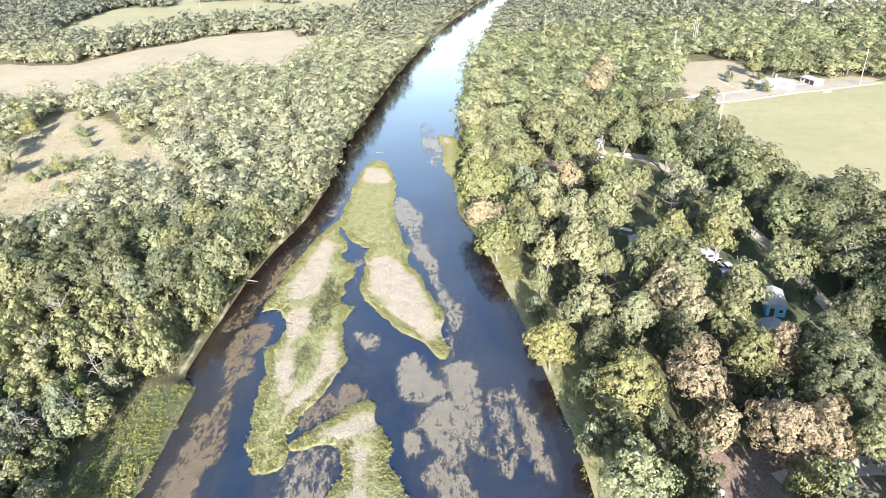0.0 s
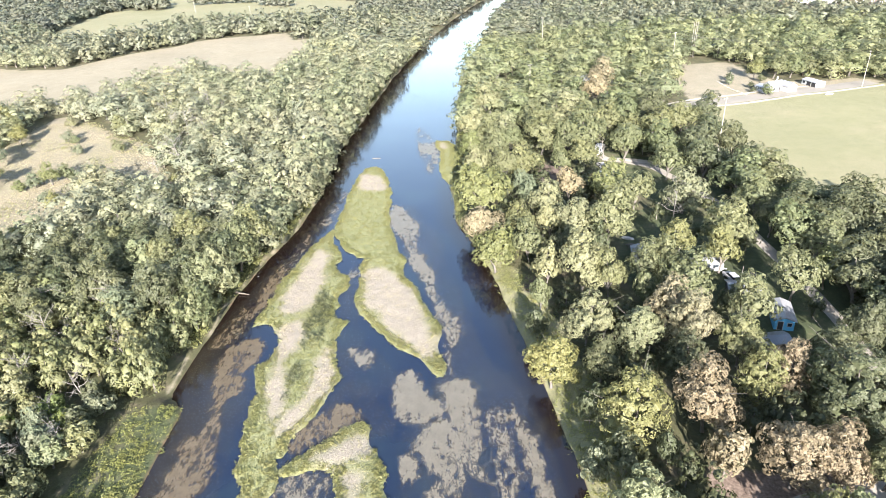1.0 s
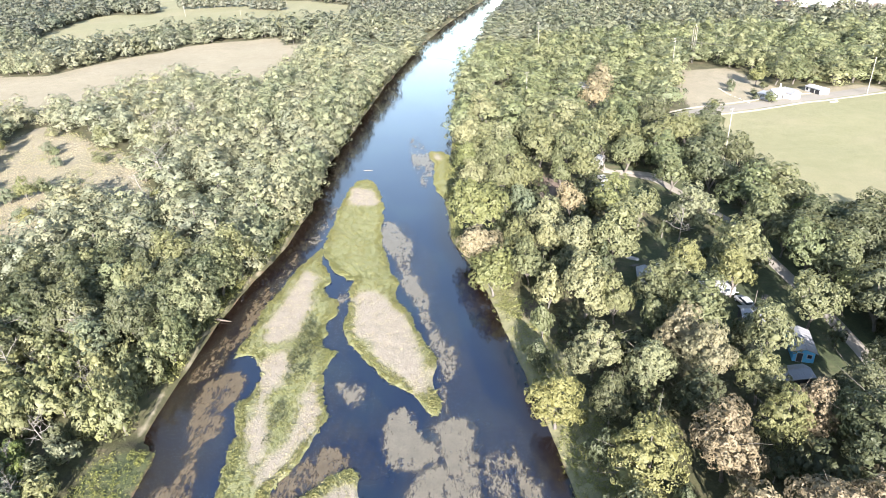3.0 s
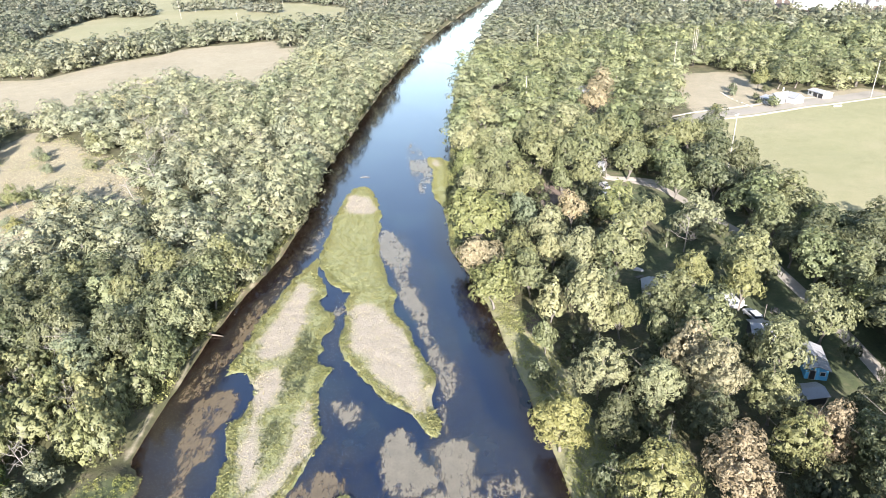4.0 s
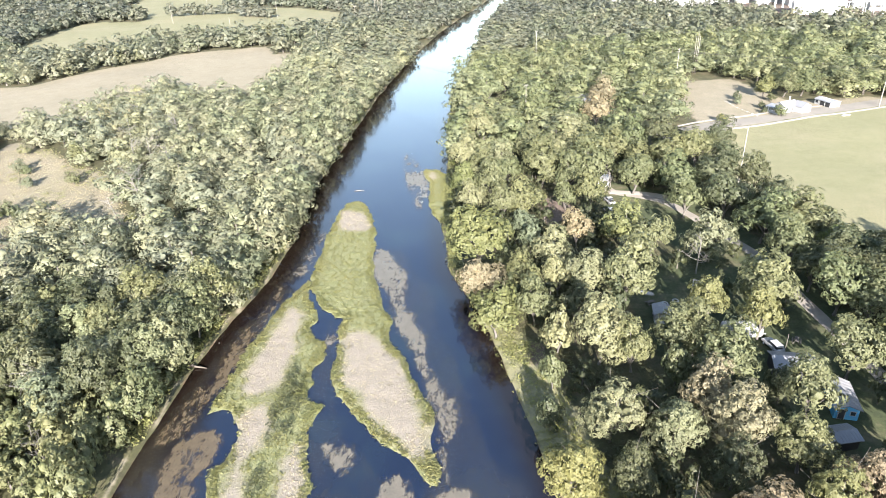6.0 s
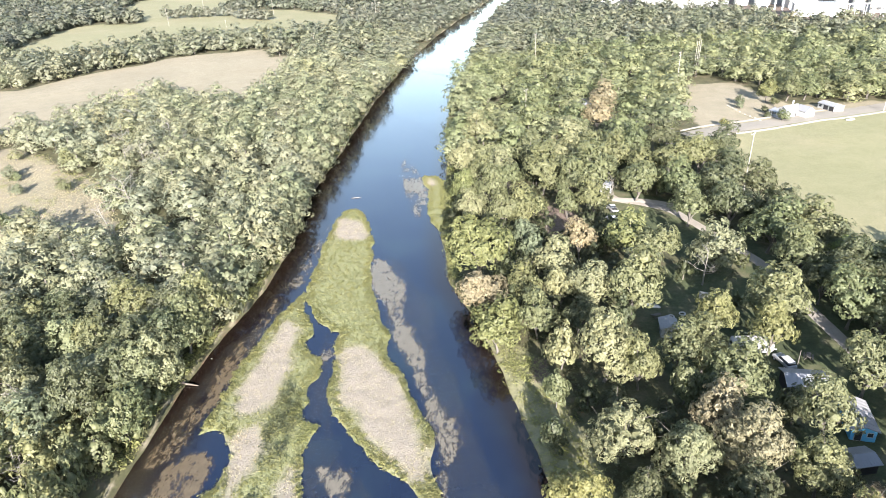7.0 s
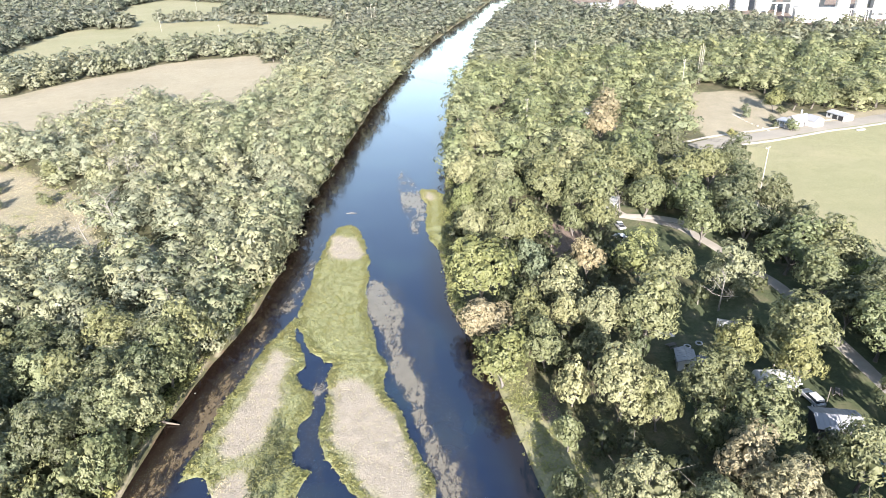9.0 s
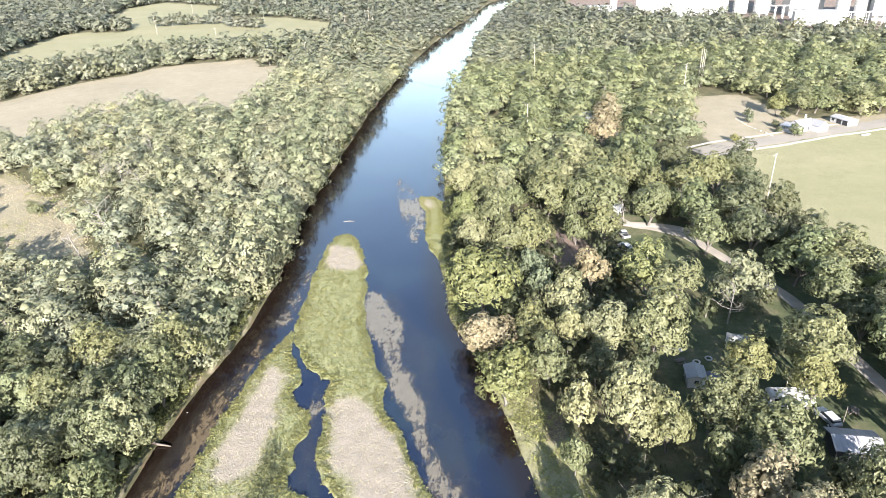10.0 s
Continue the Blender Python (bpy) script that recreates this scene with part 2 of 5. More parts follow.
def box(size, at=(0, 0, 0), turn=0.0, bevel=0.0, bm=None):
    """A box of that size standing on at, with bevelled edges."""
    bm = bm or bmesh.new()
    m = Matrix.Translation(at) @ Matrix.Rotation(turn, 4, "Z") @ Matrix.Translation((0, 0, size[2] / 2)) @ Matrix.Diagonal((*size, 1))
    made = bmesh.ops.create_cube(bm, size=1.0, matrix=m)
    if bevel:
        edges = list({e for v in made["verts"] for e in v.link_edges})
        bmesh.ops.bevel(bm, geom=edges, offset=bevel, segments=2, affect="EDGES")
    return bm


def drum(radius, height, at=(0, 0, 0), sides=24, top=None, bm=None, turn=None):
    bm = bm or bmesh.new()
    m = Matrix.Translation(at) @ (turn or Matrix()) @ Matrix.Translation((0, 0, height / 2))
    bmesh.ops.create_cone(bm, cap_ends=True, segments=sides, radius1=radius, radius2=radius if top is None else top, depth=height, matrix=m)
    return bm


def prism(outline, depth, axis_turn=Matrix(), bm=None):
    """An outline in x and z pushed along y, both ways from the middle."""
    bm = bm or bmesh.new()
    a = [bm.verts.new(axis_turn @ Vector((x, -depth / 2, z))) for x, z in outline]
    b = [bm.verts.new(axis_turn @ Vector((x, depth / 2, z))) for x, z in outline]
    bm.faces.new(a)
    bm.faces.new(b[::-1])
    for i in range(len(a)):
        j = (i + 1) % len(a)
        bm.faces.new((a[i], b[i], b[j], a[j]))
    return bm


def tube(path, radii, sides=6):
    """Verts and quads of a tapered tube along a path."""
    path, radii = np.asarray(path, float), np.asarray(radii, float)
    ahead = np.gradient(path, axis=0)
    ahead /= np.linalg.norm(ahead, axis=1, keepdims=True) + 1e-9
    side = np.cross(ahead, (0.31, 0.17, 0.93))
    side += (np.linalg.norm(side, axis=1, keepdims=True) < 1e-3) * np.array([1.0, 0, 0])
    side /= np.linalg.norm(side, axis=1, keepdims=True)
    other = np.cross(ahead, side)
    a = np.linspace(0, 2 * np.pi, sides, endpoint=False)
    ring = np.cos(a)[None, :, None] * side[:, None] + np.sin(a)[None, :, None] * other[:, None]
    verts = (path[:, None] + radii[:, None, None] * ring).reshape(-1, 3)
    i, j = np.meshgrid(np.arange(len(path) - 1), np.arange(sides), indexing="ij")
    k = (j + 1) % sides
    faces = np.stack([i * sides + j, i * sides + k, (i + 1) * sides + k, (i + 1) * sides + j], -1).reshape(-1, 4)
    return verts, faces


def joined(pieces):
    verts, faces, n = [], [], 0
    for v, f in pieces:
        verts.append(v)
        faces.append(f + n)
        n += len(v)
    return np.concatenate(verts), np.concatenate(faces)


def cards(centres, normals, sizes, rng, droop=0.0):
    """One leaf spray, a pointed quad with a fold, for each centre."""
    n = len(centres)
    normals = normals / (np.linalg.norm(normals, axis=1, keepdims=True) + 1e-9)
    side = np.cross(normals, rng.normal(size=(n, 3)))
    side /= np.linalg.norm(side, axis=1, keepdims=True) + 1e-9
    up = np.cross(normals, side)
    s = sizes[:, None]
    verts = np.stack([centres - 0.62 * s * up, centres + 0.5 * s * side + 0.16 * s * normals, centres + 0.62 * s * up, centres - 0.5 * s * side + 0.16 * s * normals], 1)
    return verts.reshape(-1, 3), np.arange(4 * n).reshape(-1, 4)


PHI = (1 + 5**0.5) / 2
ICO = np.array([(-1, PHI, 0), (1, PHI, 0), (-1, -PHI, 0), (1, -PHI, 0), (0, -1, PHI), (0, 1, PHI), (0, -1, -PHI), (0, 1, -PHI), (PHI, 0, -1), (PHI, 0, 1), (-PHI, 0, -1), (-PHI, 0, 1)]) / (1 + PHI**2) ** 0.5
ICO_F = np.array([(0, 11, 5), (0, 5, 1), (0, 1, 7), (0, 7, 10), (0, 10, 11), (1, 5, 9), (5, 11, 4), (11, 10, 2), (10, 7, 6), (7, 1, 8), (3, 9, 4), (3, 4, 2), (3, 2, 6), (3, 6, 8), (3, 8, 9), (4, 9, 5), (2, 4, 11), (6, 2, 10), (8, 6, 7), (9, 8, 1)])
OCT = np.array([(1, 0, 0), (0, 1, 0), (-1, 0, 0), (0, -1, 0), (0, 0, 1), (0, 0, -1)], float)
OCT_F = np.array([(0, 1, 4), (1, 2, 4), (2, 3, 4), (3, 0, 4), (1, 0, 5), (2, 1, 5), (3, 2, 5), (0, 3, 5)])


def leafy(at, radius, way, per, size, rng, squash=0.85, half=False):
    """Clumps of leaf sprays round each place. Verts, triangles, normals, and the clump of each vert."""
    n = len(at)
    out = rng.normal(size=(n, per, 3)) + 0.7 * way[:, None] + (0, 0, 0.25)
    out /= np.linalg.norm(out, axis=-1, keepdims=True)
    c = at[:, None] + out * (radius[:, None] * rng.uniform(0.78, 1.12, (n, per)))[..., None] * (1, 1, squash)
    facing = 0.5 * out + 0.75 * way[:, None] + 0.26 * rng.normal(size=out.shape)
    v, f = cards(c.reshape(-1, 3), facing.reshape(-1, 3), np.repeat(size, per) * rng.uniform(0.6, 1.4, n * per), rng)
    soft = np.repeat((0.45 * out + 0.9 * way[:, None] + 0.1 * facing).reshape(-1, 3), 4, 0)
    tris = f[:, :3] if half else np.concatenate([f[:, [0, 1, 2]], f[:, [0, 2, 3]]])
    return v, tris, soft / np.linalg.norm(soft, axis=1, keepdims=True), np.repeat(np.arange(n), per * 4)


def hash_noise(x, y, scale, seed=0):
    """Smooth value noise, 0 to 1, for arrays of places."""
    x, y = np.asarray(x, float) / scale + seed * 17.3, np.asarray(y, float) / scale + seed * 9.1
    xi, yi = np.floor(x), np.floor(y)
    fx, fy = x - xi, y - yi
    fx, fy = fx * fx * (3 - 2 * fx), fy * fy * (3 - 2 * fy)

    def corner(a, b):
        v = np.sin(a * 127.1 + b * 311.7 + seed * 74.7) * 43758.5453
        return v - np.floor(v)
    return (corner(xi, yi) * (1 - fx) + corner(xi + 1, yi) * fx) * (1 - fy) + (corner(xi, yi + 1) * (1 - fx) + corner(xi + 1, yi + 1) * fx) * fy


def cloudy(x, y, scale, seed=0):
    return sum(hash_noise(x, y, scale / 2**k, seed + k) / 2**k for k in range(4)) / 1.875


def inside(poly, x, y):
    """How far within a polygon each place lies, in metres; outside it is minus."""
    p = np.asarray(poly, float)
    q = np.roll(p, -1, 0)
    x, y = np.asarray(x, float), np.asarray(y, float)
    best, odd = np.full(x.shape, 1e18), np.zeros(x.shape, bool)
    for (ax, ay), (bx, by) in zip(p, q):
        dx, dy = bx - ax, by - ay
        t = np.clip(((x - ax) * dx + (y - ay) * dy) / (dx * dx + dy * dy + 1e-12), 0, 1)
        best = np.minimum(best, (x - ax - t * dx) ** 2 + (y - ay - t * dy) ** 2)
        if ay != by:
            odd ^= ((ay > y) != (by > y)) & (x < ax + (y - ay) / (by - ay) * dx)
    return np.where(odd, 1, -1) * np.sqrt(best)


def rounded(points, steps=6):
    """A closed smooth outline through the points."""
    p = np.asarray(points, float)
    out = []
    for i in range(len(p)):
        a, b, c, d = p[i - 1], p[i], p[(i + 1) % len(p)], p[(i + 2) % len(p)]
        for s in np.arange(steps) / steps:
            out.append(0.5 * (2 * b + (c - a) * s + (2 * a - 5 * b + 4 * c - d) * s * s + (3 * b - a - 3 * c + d) * s**3))
    return np.array(out)


# ---- the lie of the land ----
BANK_LEFT = [(-600, -62), (40, -54), (66, -50.2), (91, -49.6), (95, -53.2), (111, -52.9), (130, -50.8), (147, -48.1), (163, -44.5), (187, -41.6), (231, -41.8), (280, -37), (347, -31), (403, -23), (470, -13), (548, 2), (641, 24), (697, 40), (843, 75), (1000, 150), (1400, 420), (4600, 2600)]
BANK_RIGHT = [(-600, 30), (40, 20), (64, 18.5), (75, 18.5), (88, 16.5), (112, 12.6), (122, 10.8), (135, 8.8), (146, 6.4), (165, 0.8), (190, -0.6), (225, 0.2), (247, 2.5), (299, 3.5), (355, 8), (409, 17), (473, 25), (553, 38), (598, 46), (665, 56), (795, 95), (865, 118), (1000, 190), (1400, 460), (4600, 2650)]


def bank(rows, y):
    y = np.asarray(y, float)
    return np.interp(y, [r[0] for r in rows], [r[1] for r in rows])


def wavy_banks(y):
    left = bank(BANK_LEFT, y) + 1.6 * (cloudy(y, 0 * y, 14, 3) - 0.5)
    right = bank(BANK_RIGHT, y) + 2.0 * (cloudy(y, 0 * y, 14, 5) - 0.5)
    return left, right


def land(x, y):
    """The ground's height: a flat river plain with a shallow bed cut into it."""
    x, y = np.asarray(x, float), np.asarray(y, float)
    left, right = wavy_banks(y)
    d = np.maximum(left - x, x - right)
    rise = np.interp(d, [-12, -3, 0, 1.2, 4, 12, 40], [-1.6, -0.9, -0.08, 0.55, 1.2, 2.1, 2.6])
    rough = (cloudy(x, y, 22, 1) - 0.5) * 0.9 * np.clip(d / 6, 0, 1) + (cloudy(x, y, 160, 2) - 0.5) * 2.0 * np.clip(d / 60, 0, 1)
    return rise + rough


# clearings, pastures and yards on the plain
MEADOW = [(-178, 288), (-152, 269), (-137, 252), (-118, 241), (-103, 217), (-98, 204), (-112, 199), (-121, 190), (-111, 176), (-112, 160), (-117, 148), (-126, 138), (-141, 150), (-152, 175), (-166, 200), (-180, 232)]
COW_FIELD = [(-330, 430), (-262, 404), (-238, 404), (-228, 430), (-212, 455), (-195, 468), (-183, 492), (-156, 502), (-122, 506), (-110, 474), (-99, 476), (-97, 504), (-90, 485), (-88, 423), (-89, 354), (-104, 348), (-122, 361), (-138, 370), (-148, 359), (-151, 342), (-168, 323), (-182, 304), (-230, 284), (-330, 320)]
FAR_FIELD = [(-345, 614), (-347, 640), (-359, 706), (-339, 715), (-290, 699), (-301, 736), (-352, 811), (-379, 866), (-399, 972), (-378, 1040), (-258, 930), (-229, 852), (-240, 800), (-150, 770), (-90, 700), (-82, 651), (-86, 567), (-123, 573), (-156, 565), (-191, 565), (-220, 551), (-234, 524), (-248, 504), (-280, 492), (-330, 540)]
FIELD = [(92, 168), (112, 152), (165, 132), (420, 110), (420, 300), (195, 289), (166, 281), (100, 257), (93, 236), (89, 215), (89, 200), (92, 185)]
HOUSE_LOT = [(100, 257), (104, 300), (119, 342), (145, 340), (147, 312), (150, 296), (170, 298), (186, 299), (196, 290), (166, 281)]
CAMP = [(39, 114), (60, 98), (82, 90), (82, 160), (70, 200), (48, 216), (45, 196), (58, 166), (39, 160)]
BARE = [(29, 204), (36, 199), (39, 191), (35, 184), (28, 182), (27, 194)]
TRODDEN = [(15, 133), (18.5, 131), (17.5, 124), (15, 126)]
LANDING = [(34, 54), (58, 52), (58, 71), (46, 71), (36, 73)]
GLADE = [(-100, 207), (-84, 204), (-68, 190), (-70, 183), (-86, 192), (-98, 196)]
BANK_GRASS = [(6, 146), (17, 132), (21, 110), (26, 80), (30, 50), (18, 50), (16, 90), (9, 132)]
REED_BANK = [(-50, 92), (-58, 90), (-62, 55), (-50, 50)]
PLANT_YARD = [(140, 650), (200, 596), (258, 545), (268, 500), (420, 440), (560, 700), (300, 860), (140, 800)]
FAR_LAWN = [(205, 430), (240, 425), (245, 445), (208, 448)]


def axis_lines(stops):
    out = []
    for (a, step), (b, _) in zip(stops, stops[1:]):
        out += list(np.arange(a, b, step))
    return np.array(out + [stops[-1][0]])


def ground_sheet():
    xs = axis_lines([(-4500, 300), (-600, 12), (-260, 5), (-75, 1.6), (-30, 3), (-8, 1.6), (90, 4), (260, 12), (600, 300), (4500, 1)])
    ys = axis_lines([(-1500, 150), (0, 8), (56, 1.6), (215, 4), (480, 8), (1100, 100), (4800, 1)])
    x, y = np.meshgrid(xs, ys)
    z = land(x, y)
    i, j = np.meshgrid(np.arange(len(ys) - 1), np.arange(len(xs) - 1), indexing="ij")
    k, w = i * len(xs) + j, len(xs)
    faces = np.stack([k, k + 1, k + 1 + w, k + w], -1).reshape(-1, 4)
    me = mesh_of("ground", np.stack([x, y, z], -1).reshape(-1, 3), faces, GROUND, smooth=True)
    left, right = wavy_banks(y)
    d = np.maximum(left - x, x - right)

    def cover(*polys):
        return np.clip(0.5 + np.max([inside(p, x, y) for p in polys], 0) / 4, 0, 1)
    covers = {
        "straw": np.maximum(cover(MEADOW, GLADE, COW_FIELD, HOUSE_LOT), np.clip(1 - np.abs(d - 0.8) / 0.8, 0, 0.58)),
        "pasture": cover(FAR_FIELD, FIELD, FAR_LAWN, BANK_GRASS),
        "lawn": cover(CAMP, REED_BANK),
        "soil": np.maximum(cover(BARE, TRODDEN, LANDING), 0.9 * cover(PLANT_YARD)),
        "mud": np.clip(0.4 - d / 1.2, 0, 1),
    }
    for name, v in covers.items():
        me.attributes.new(name, "FLOAT", "POINT").data.foreach_set("value", v.ravel().astype(np.float32))
    tagged(new("ground", me), "flat river plain of leaf litter darkened for tree shade, dry grass, pasture and soil", "ground", kind="structure")


def river():
    ys = axis_lines([(-600, 40), (40, 2), (260, 6), (700, 20), (1400, 200), (4600, 1)])
    left, right = bank(BANK_LEFT, ys) - 4, bank(BANK_RIGHT, ys) + 4
    f, w = np.linspace(0, 1, 25), 25
    x = left[:, None] * (1 - f) + right[:, None] * f
    verts = np.stack([x, np.repeat(ys[:, None], w, 1), 0 * x], -1).reshape(-1, 3)
    i, j = np.meshgrid(np.arange(len(ys) - 1), np.arange(w - 1), indexing="ij")
    k = i * w + j
    me = mesh_of("water", verts, np.stack([k, k + 1, k + w + 1, k + w], -1).reshape(-1, 4), WATER, True)
    near_bank = np.clip(1.3 - np.minimum((x - left[:, None] - 4) / 9, (right[:, None] - 4 - x) / 5), 0, 1)
    me.attributes.new("shallow", "FLOAT", "POINT").data.foreach_set("value", near_bank.ravel().astype(np.float32))
    tagged(new("water", me), "calm dark blue river with faint ripples between wooded banks", "river", kind="structure")


ground_sheet()
river()

# ---- islands of reed and water plants, and weed on the water ----
ISLANDS = {
    "long": [(-30.1, 210.4), (-25.2, 211.7), (-21.2, 198.6), (-19.2, 183.7), (-18.6, 170.7), (-17.1, 159.0), (-14.9, 150.1), (-12.6, 143.5), (-12.7, 136.7), (-9.2, 130.3), (-7.7, 125.1), (-5.6, 118.9), (-3.7, 114.2), (-4.2, 109.0), (-3.3, 104.9), (-2.5, 101.1), (-3.0, 97.9), (-5.3, 99.4), (-7.6, 103.8), (-10.6, 106.2), (-13.8, 109.9), (-17.9, 115.0), (-21.7, 121.0), (-23.3, 126.0), (-23.0, 132.6), (-23.9, 139.7), (-23.1, 145.8), (-25.5, 147.3), (-29.0, 151.1), (-33.3, 162.1), (-33.6, 169.9), (-33.1, 187.3), (-32.1, 202.3)],
    "split": [(-33.9, 163.3), (-32.2, 154.8), (-28.6, 145.6), (-30.1, 143.2), (-28.4, 138.6), (-26.0, 137.0), (-25.6, 131.4), (-27.4, 127.5), (-26.3, 123.7), (-27.5, 121.3), (-25.9, 118.8), (-23.4, 117.6), (-24.6, 114.3), (-25.0, 110.0), (-24.3, 104.0), (-22.2, 98.9), (-23.9, 95.8), (-24.6, 91.7), (-26.4, 87.2), (-28.7, 83.6), (-29.0, 82.2), (-29.3, 79.5), (-30.6, 78.9), (-29.1, 76.3), (-28.7, 72.6), (-30.5, 70.6), (-33.6, 70.7), (-34.1, 73.4), (-36.2, 76.5), (-36.3, 80.4), (-37.0, 84.6), (-37.7, 89.1), (-37.8, 95.6), (-39.1, 102.8), (-38.0, 105.6), (-37.6, 111.7), (-39.3, 116.2), (-42.1, 117.4), (-44.4, 116.4), (-44.0, 119.9), (-42.8, 128.4), (-42.3, 135.2), (-39.7, 147.0), (-36.8, 156.2)],
    "near": [(-29.2, 76.9), (-25.1, 80.3), (-21.7, 83.4), (-18.2, 86.5), (-16.1, 85.9), (-14.9, 81.7), (-13.5, 79.6), (-12.4, 75.7), (-12.4, 72.1), (-10.9, 69.8), (-8.9, 66.5), (-7.0, 60.5), (-14.7, 57.9), (-19.1, 60.8), (-20.8, 65.8), (-19.5, 68.9), (-20.2, 73.6), (-20.7, 75.4), (-24.4, 76.1), (-26.9, 75.0), (-28.6, 75.0)],
    "shoal": [(-6.4, 238.5), (0.1, 235.8), (0.9, 224.8), (0.3, 212.4), (1.8, 206.7), (0.3, 194.2), (-2.2, 196.5), (-4.7, 208.4), (-4.2, 222.8)],
}
CORES = {
    "shoal": [[(-5.0, 236), (-2.5, 235), (-3.0, 228)]],
    "long": [[(-30.9, 204.9), (-24.5, 203.2), (-21.7, 192.5), (-26.1, 190.0), (-30.2, 194.3)], [(-21.0, 139.6), (-15.8, 137.7), (-11.2, 130.5), (-8.0, 121.4), (-5.5, 113.2), (-4.8, 107.0), (-7.1, 105.1), (-12.1, 111.4), (-16.2, 117.2), (-20.0, 123.3), (-21.5, 131.1)]],
    "split": [[(-35.7, 150.0), (-32.6, 144.9), (-32.3, 134.5), (-33.0, 126.6), (-34.7, 121.7), (-39.3, 122.0), (-39.7, 129.6), (-38.2, 139.2)], [(-37.8, 115.0), (-34.0, 118.1), (-32.5, 112.5), (-34.2, 104.5), (-32.8, 95.4), (-32.1, 88.9), (-34.0, 89.0), (-35.4, 97.2), (-36.5, 106.5)], [(-26.7, 108.0), (-24.6, 102.1), (-24.9, 96.7), (-27.0, 90.3), (-29.2, 85.8), (-31.2, 83.7), (-31.4, 86.6), (-28.9, 91.9), (-27.4, 98.6), (-27.2, 104.1)]],
    "near": [[(-23.9, 78.7), (-20.5, 81.5), (-16.3, 83.2), (-14.5, 79.7), (-17.1, 77.8), (-20.7, 76.7)], [(-18.6, 74.7), (-15.8, 74.6), (-16.0, 68.8), (-15.5, 64.6), (-16.8, 64.6), (-17.5, 70.0)]],
}


def island(key, seed, label):
    rng = np.random.default_rng(seed)
    outline = rounded(ISLANDS[key])
    lo, hi = outline.min(0) - 2, outline.max(0) + 2
    step = 0.55
    xs, ys = np.arange(lo[0], hi[0], step), np.arange(lo[1], hi[1], step)
    x, y = np.meshgrid(xs, ys)

    def depth_in(a, b):
        return inside(outline, a, b) + 1.7 * (cloudy(a, b, 3.2, seed) - 0.5)
    d = depth_in(x, y)
    z = np.interp(d, [-1.5, 0, 0.5, 3], [-0.5, 0.0, 0.16, 0.4]) + 0.25 * (cloudy(x, y, 2.0, seed + 4) - 0.5) * (d > 0.2)
    k = np.arange(x.size).reshape(x.shape)
    keep = ((d[:-1, :-1] > -1) & (d[1:, 1:] > -1)).ravel()
    faces = np.stack([k[:-1, :-1], k[:-1, 1:], k[1:, 1:], k[1:, :-1]], -1).reshape(-1, 4)[keep]
    heart = np.max([inside(rounded(c), x, y) for c in CORES[key]], 0) + 3.4 * (cloudy(x, y, 4, seed + 8) - 0.5)
    me = mesh_of("river_island", np.stack([x, y, z], -1).reshape(-1, 3), faces, SILT, True)
    me.attributes.new("core", "FLOAT", "POINT").data.foreach_set("value", np.clip(0.5 + (heart + 0.3) / 2.6, 0, 1).ravel().astype(np.float32))
    tagged(new("river_island", me), label, "island", kind="structure")

    # low leafy water plants at the rim, dry reed on the core
    n = int((hi - lo).prod() * 7.0)
    px, py = rng.uniform(lo[0], hi[0], n), rng.uniform(lo[1], hi[1], n)
    din = depth_in(px, py)
    core = np.max([inside(rounded(c), px, py) for c in CORES[key]], 0) + 3.4 * (cloudy(px, py, 4, seed + 8) - 0.5)
    rim = (din > 0.05) & (core < -0.1)
    rim &= rng.random(n) < np.where(din < 2.0, 1.0, 0.55)
    cx, cy = px[rim], py[rim]
    r = rng.uniform(0.22, 0.5, len(cx)) * np.where(din[rim] < 1.6, 1.1, 0.8)
    low = np.stack([cx, cy, np.interp(din[rim], [0, 0.5, 3], [0.08, 0.2, 0.42])], -1)
    up = np.tile((0.0, 0.0, 1.0), (len(cx), 1))
    v, f, soft, which = leafy(low, r, up, 6, 0.75 * r, rng, 0.6, True)
    tone = np.clip(0.15 + 0.45 * cloudy(cx, cy, 5, seed + 2), 0, 1)[which]
    tagged(new("island_plants", mesh_of("island_plants", v, f, BUSH, tint=tone, normals=soft + (0, -0.2, 0.5))), "low yellow-green leafy water plants growing on a river island", "water plants", kind="stuff")

    reedy = (din > 0.6) & (core > -0.6)
    m = np.flatnonzero(reedy)
    bx, by = px[m] + rng.normal(0, 0.35, len(m)), py[m] + rng.normal(0, 0.35, len(m))
    h, w = rng.uniform(0.05, 0.2, len(m)), rng.uniform(0.04, 0.09, len(m))
    lean = rng.normal(0, 0.28, (len(m), 2))
    a = rng.uniform(0, np.pi, len(m))
    ex, ey = np.cos(a) * w, np.sin(a) * w
    foot, tip = np.stack([bx, by, 0.3 + 0 * bx], -1), np.stack([bx + lean[:, 0], by + lean[:, 1], 0.35 + h], -1)
    side = np.stack([ex, ey, 0 * ex], -1)
    v = np.stack([foot - side, foot + side, tip + side * 0.6, tip - side * 0.6], 1).reshape(-1, 3)
    tone = np.repeat(0.25 + 0.35 * cloudy(bx, by, 6, seed + 3), 4)
    tagged(new("dry_reeds", mesh_of("dry_reeds", v, np.arange(len(v)).reshape(-1, 4), STRAW, tint=tone, normals=np.tile((0.0, -0.45, 0.893), (len(v), 1)) + rng.normal(0, 0.12, (len(v), 3)))), "dry straw-coloured reeds matted over a river island", "reeds", kind="stuff")


island("long", 21, "long low island overgrown with water plants and dry reed")
island("split", 22, "ragged low island with dry reed and dark bushes")
island("shoal", 24, "narrow shoal of yellow-green water plants by the bank")
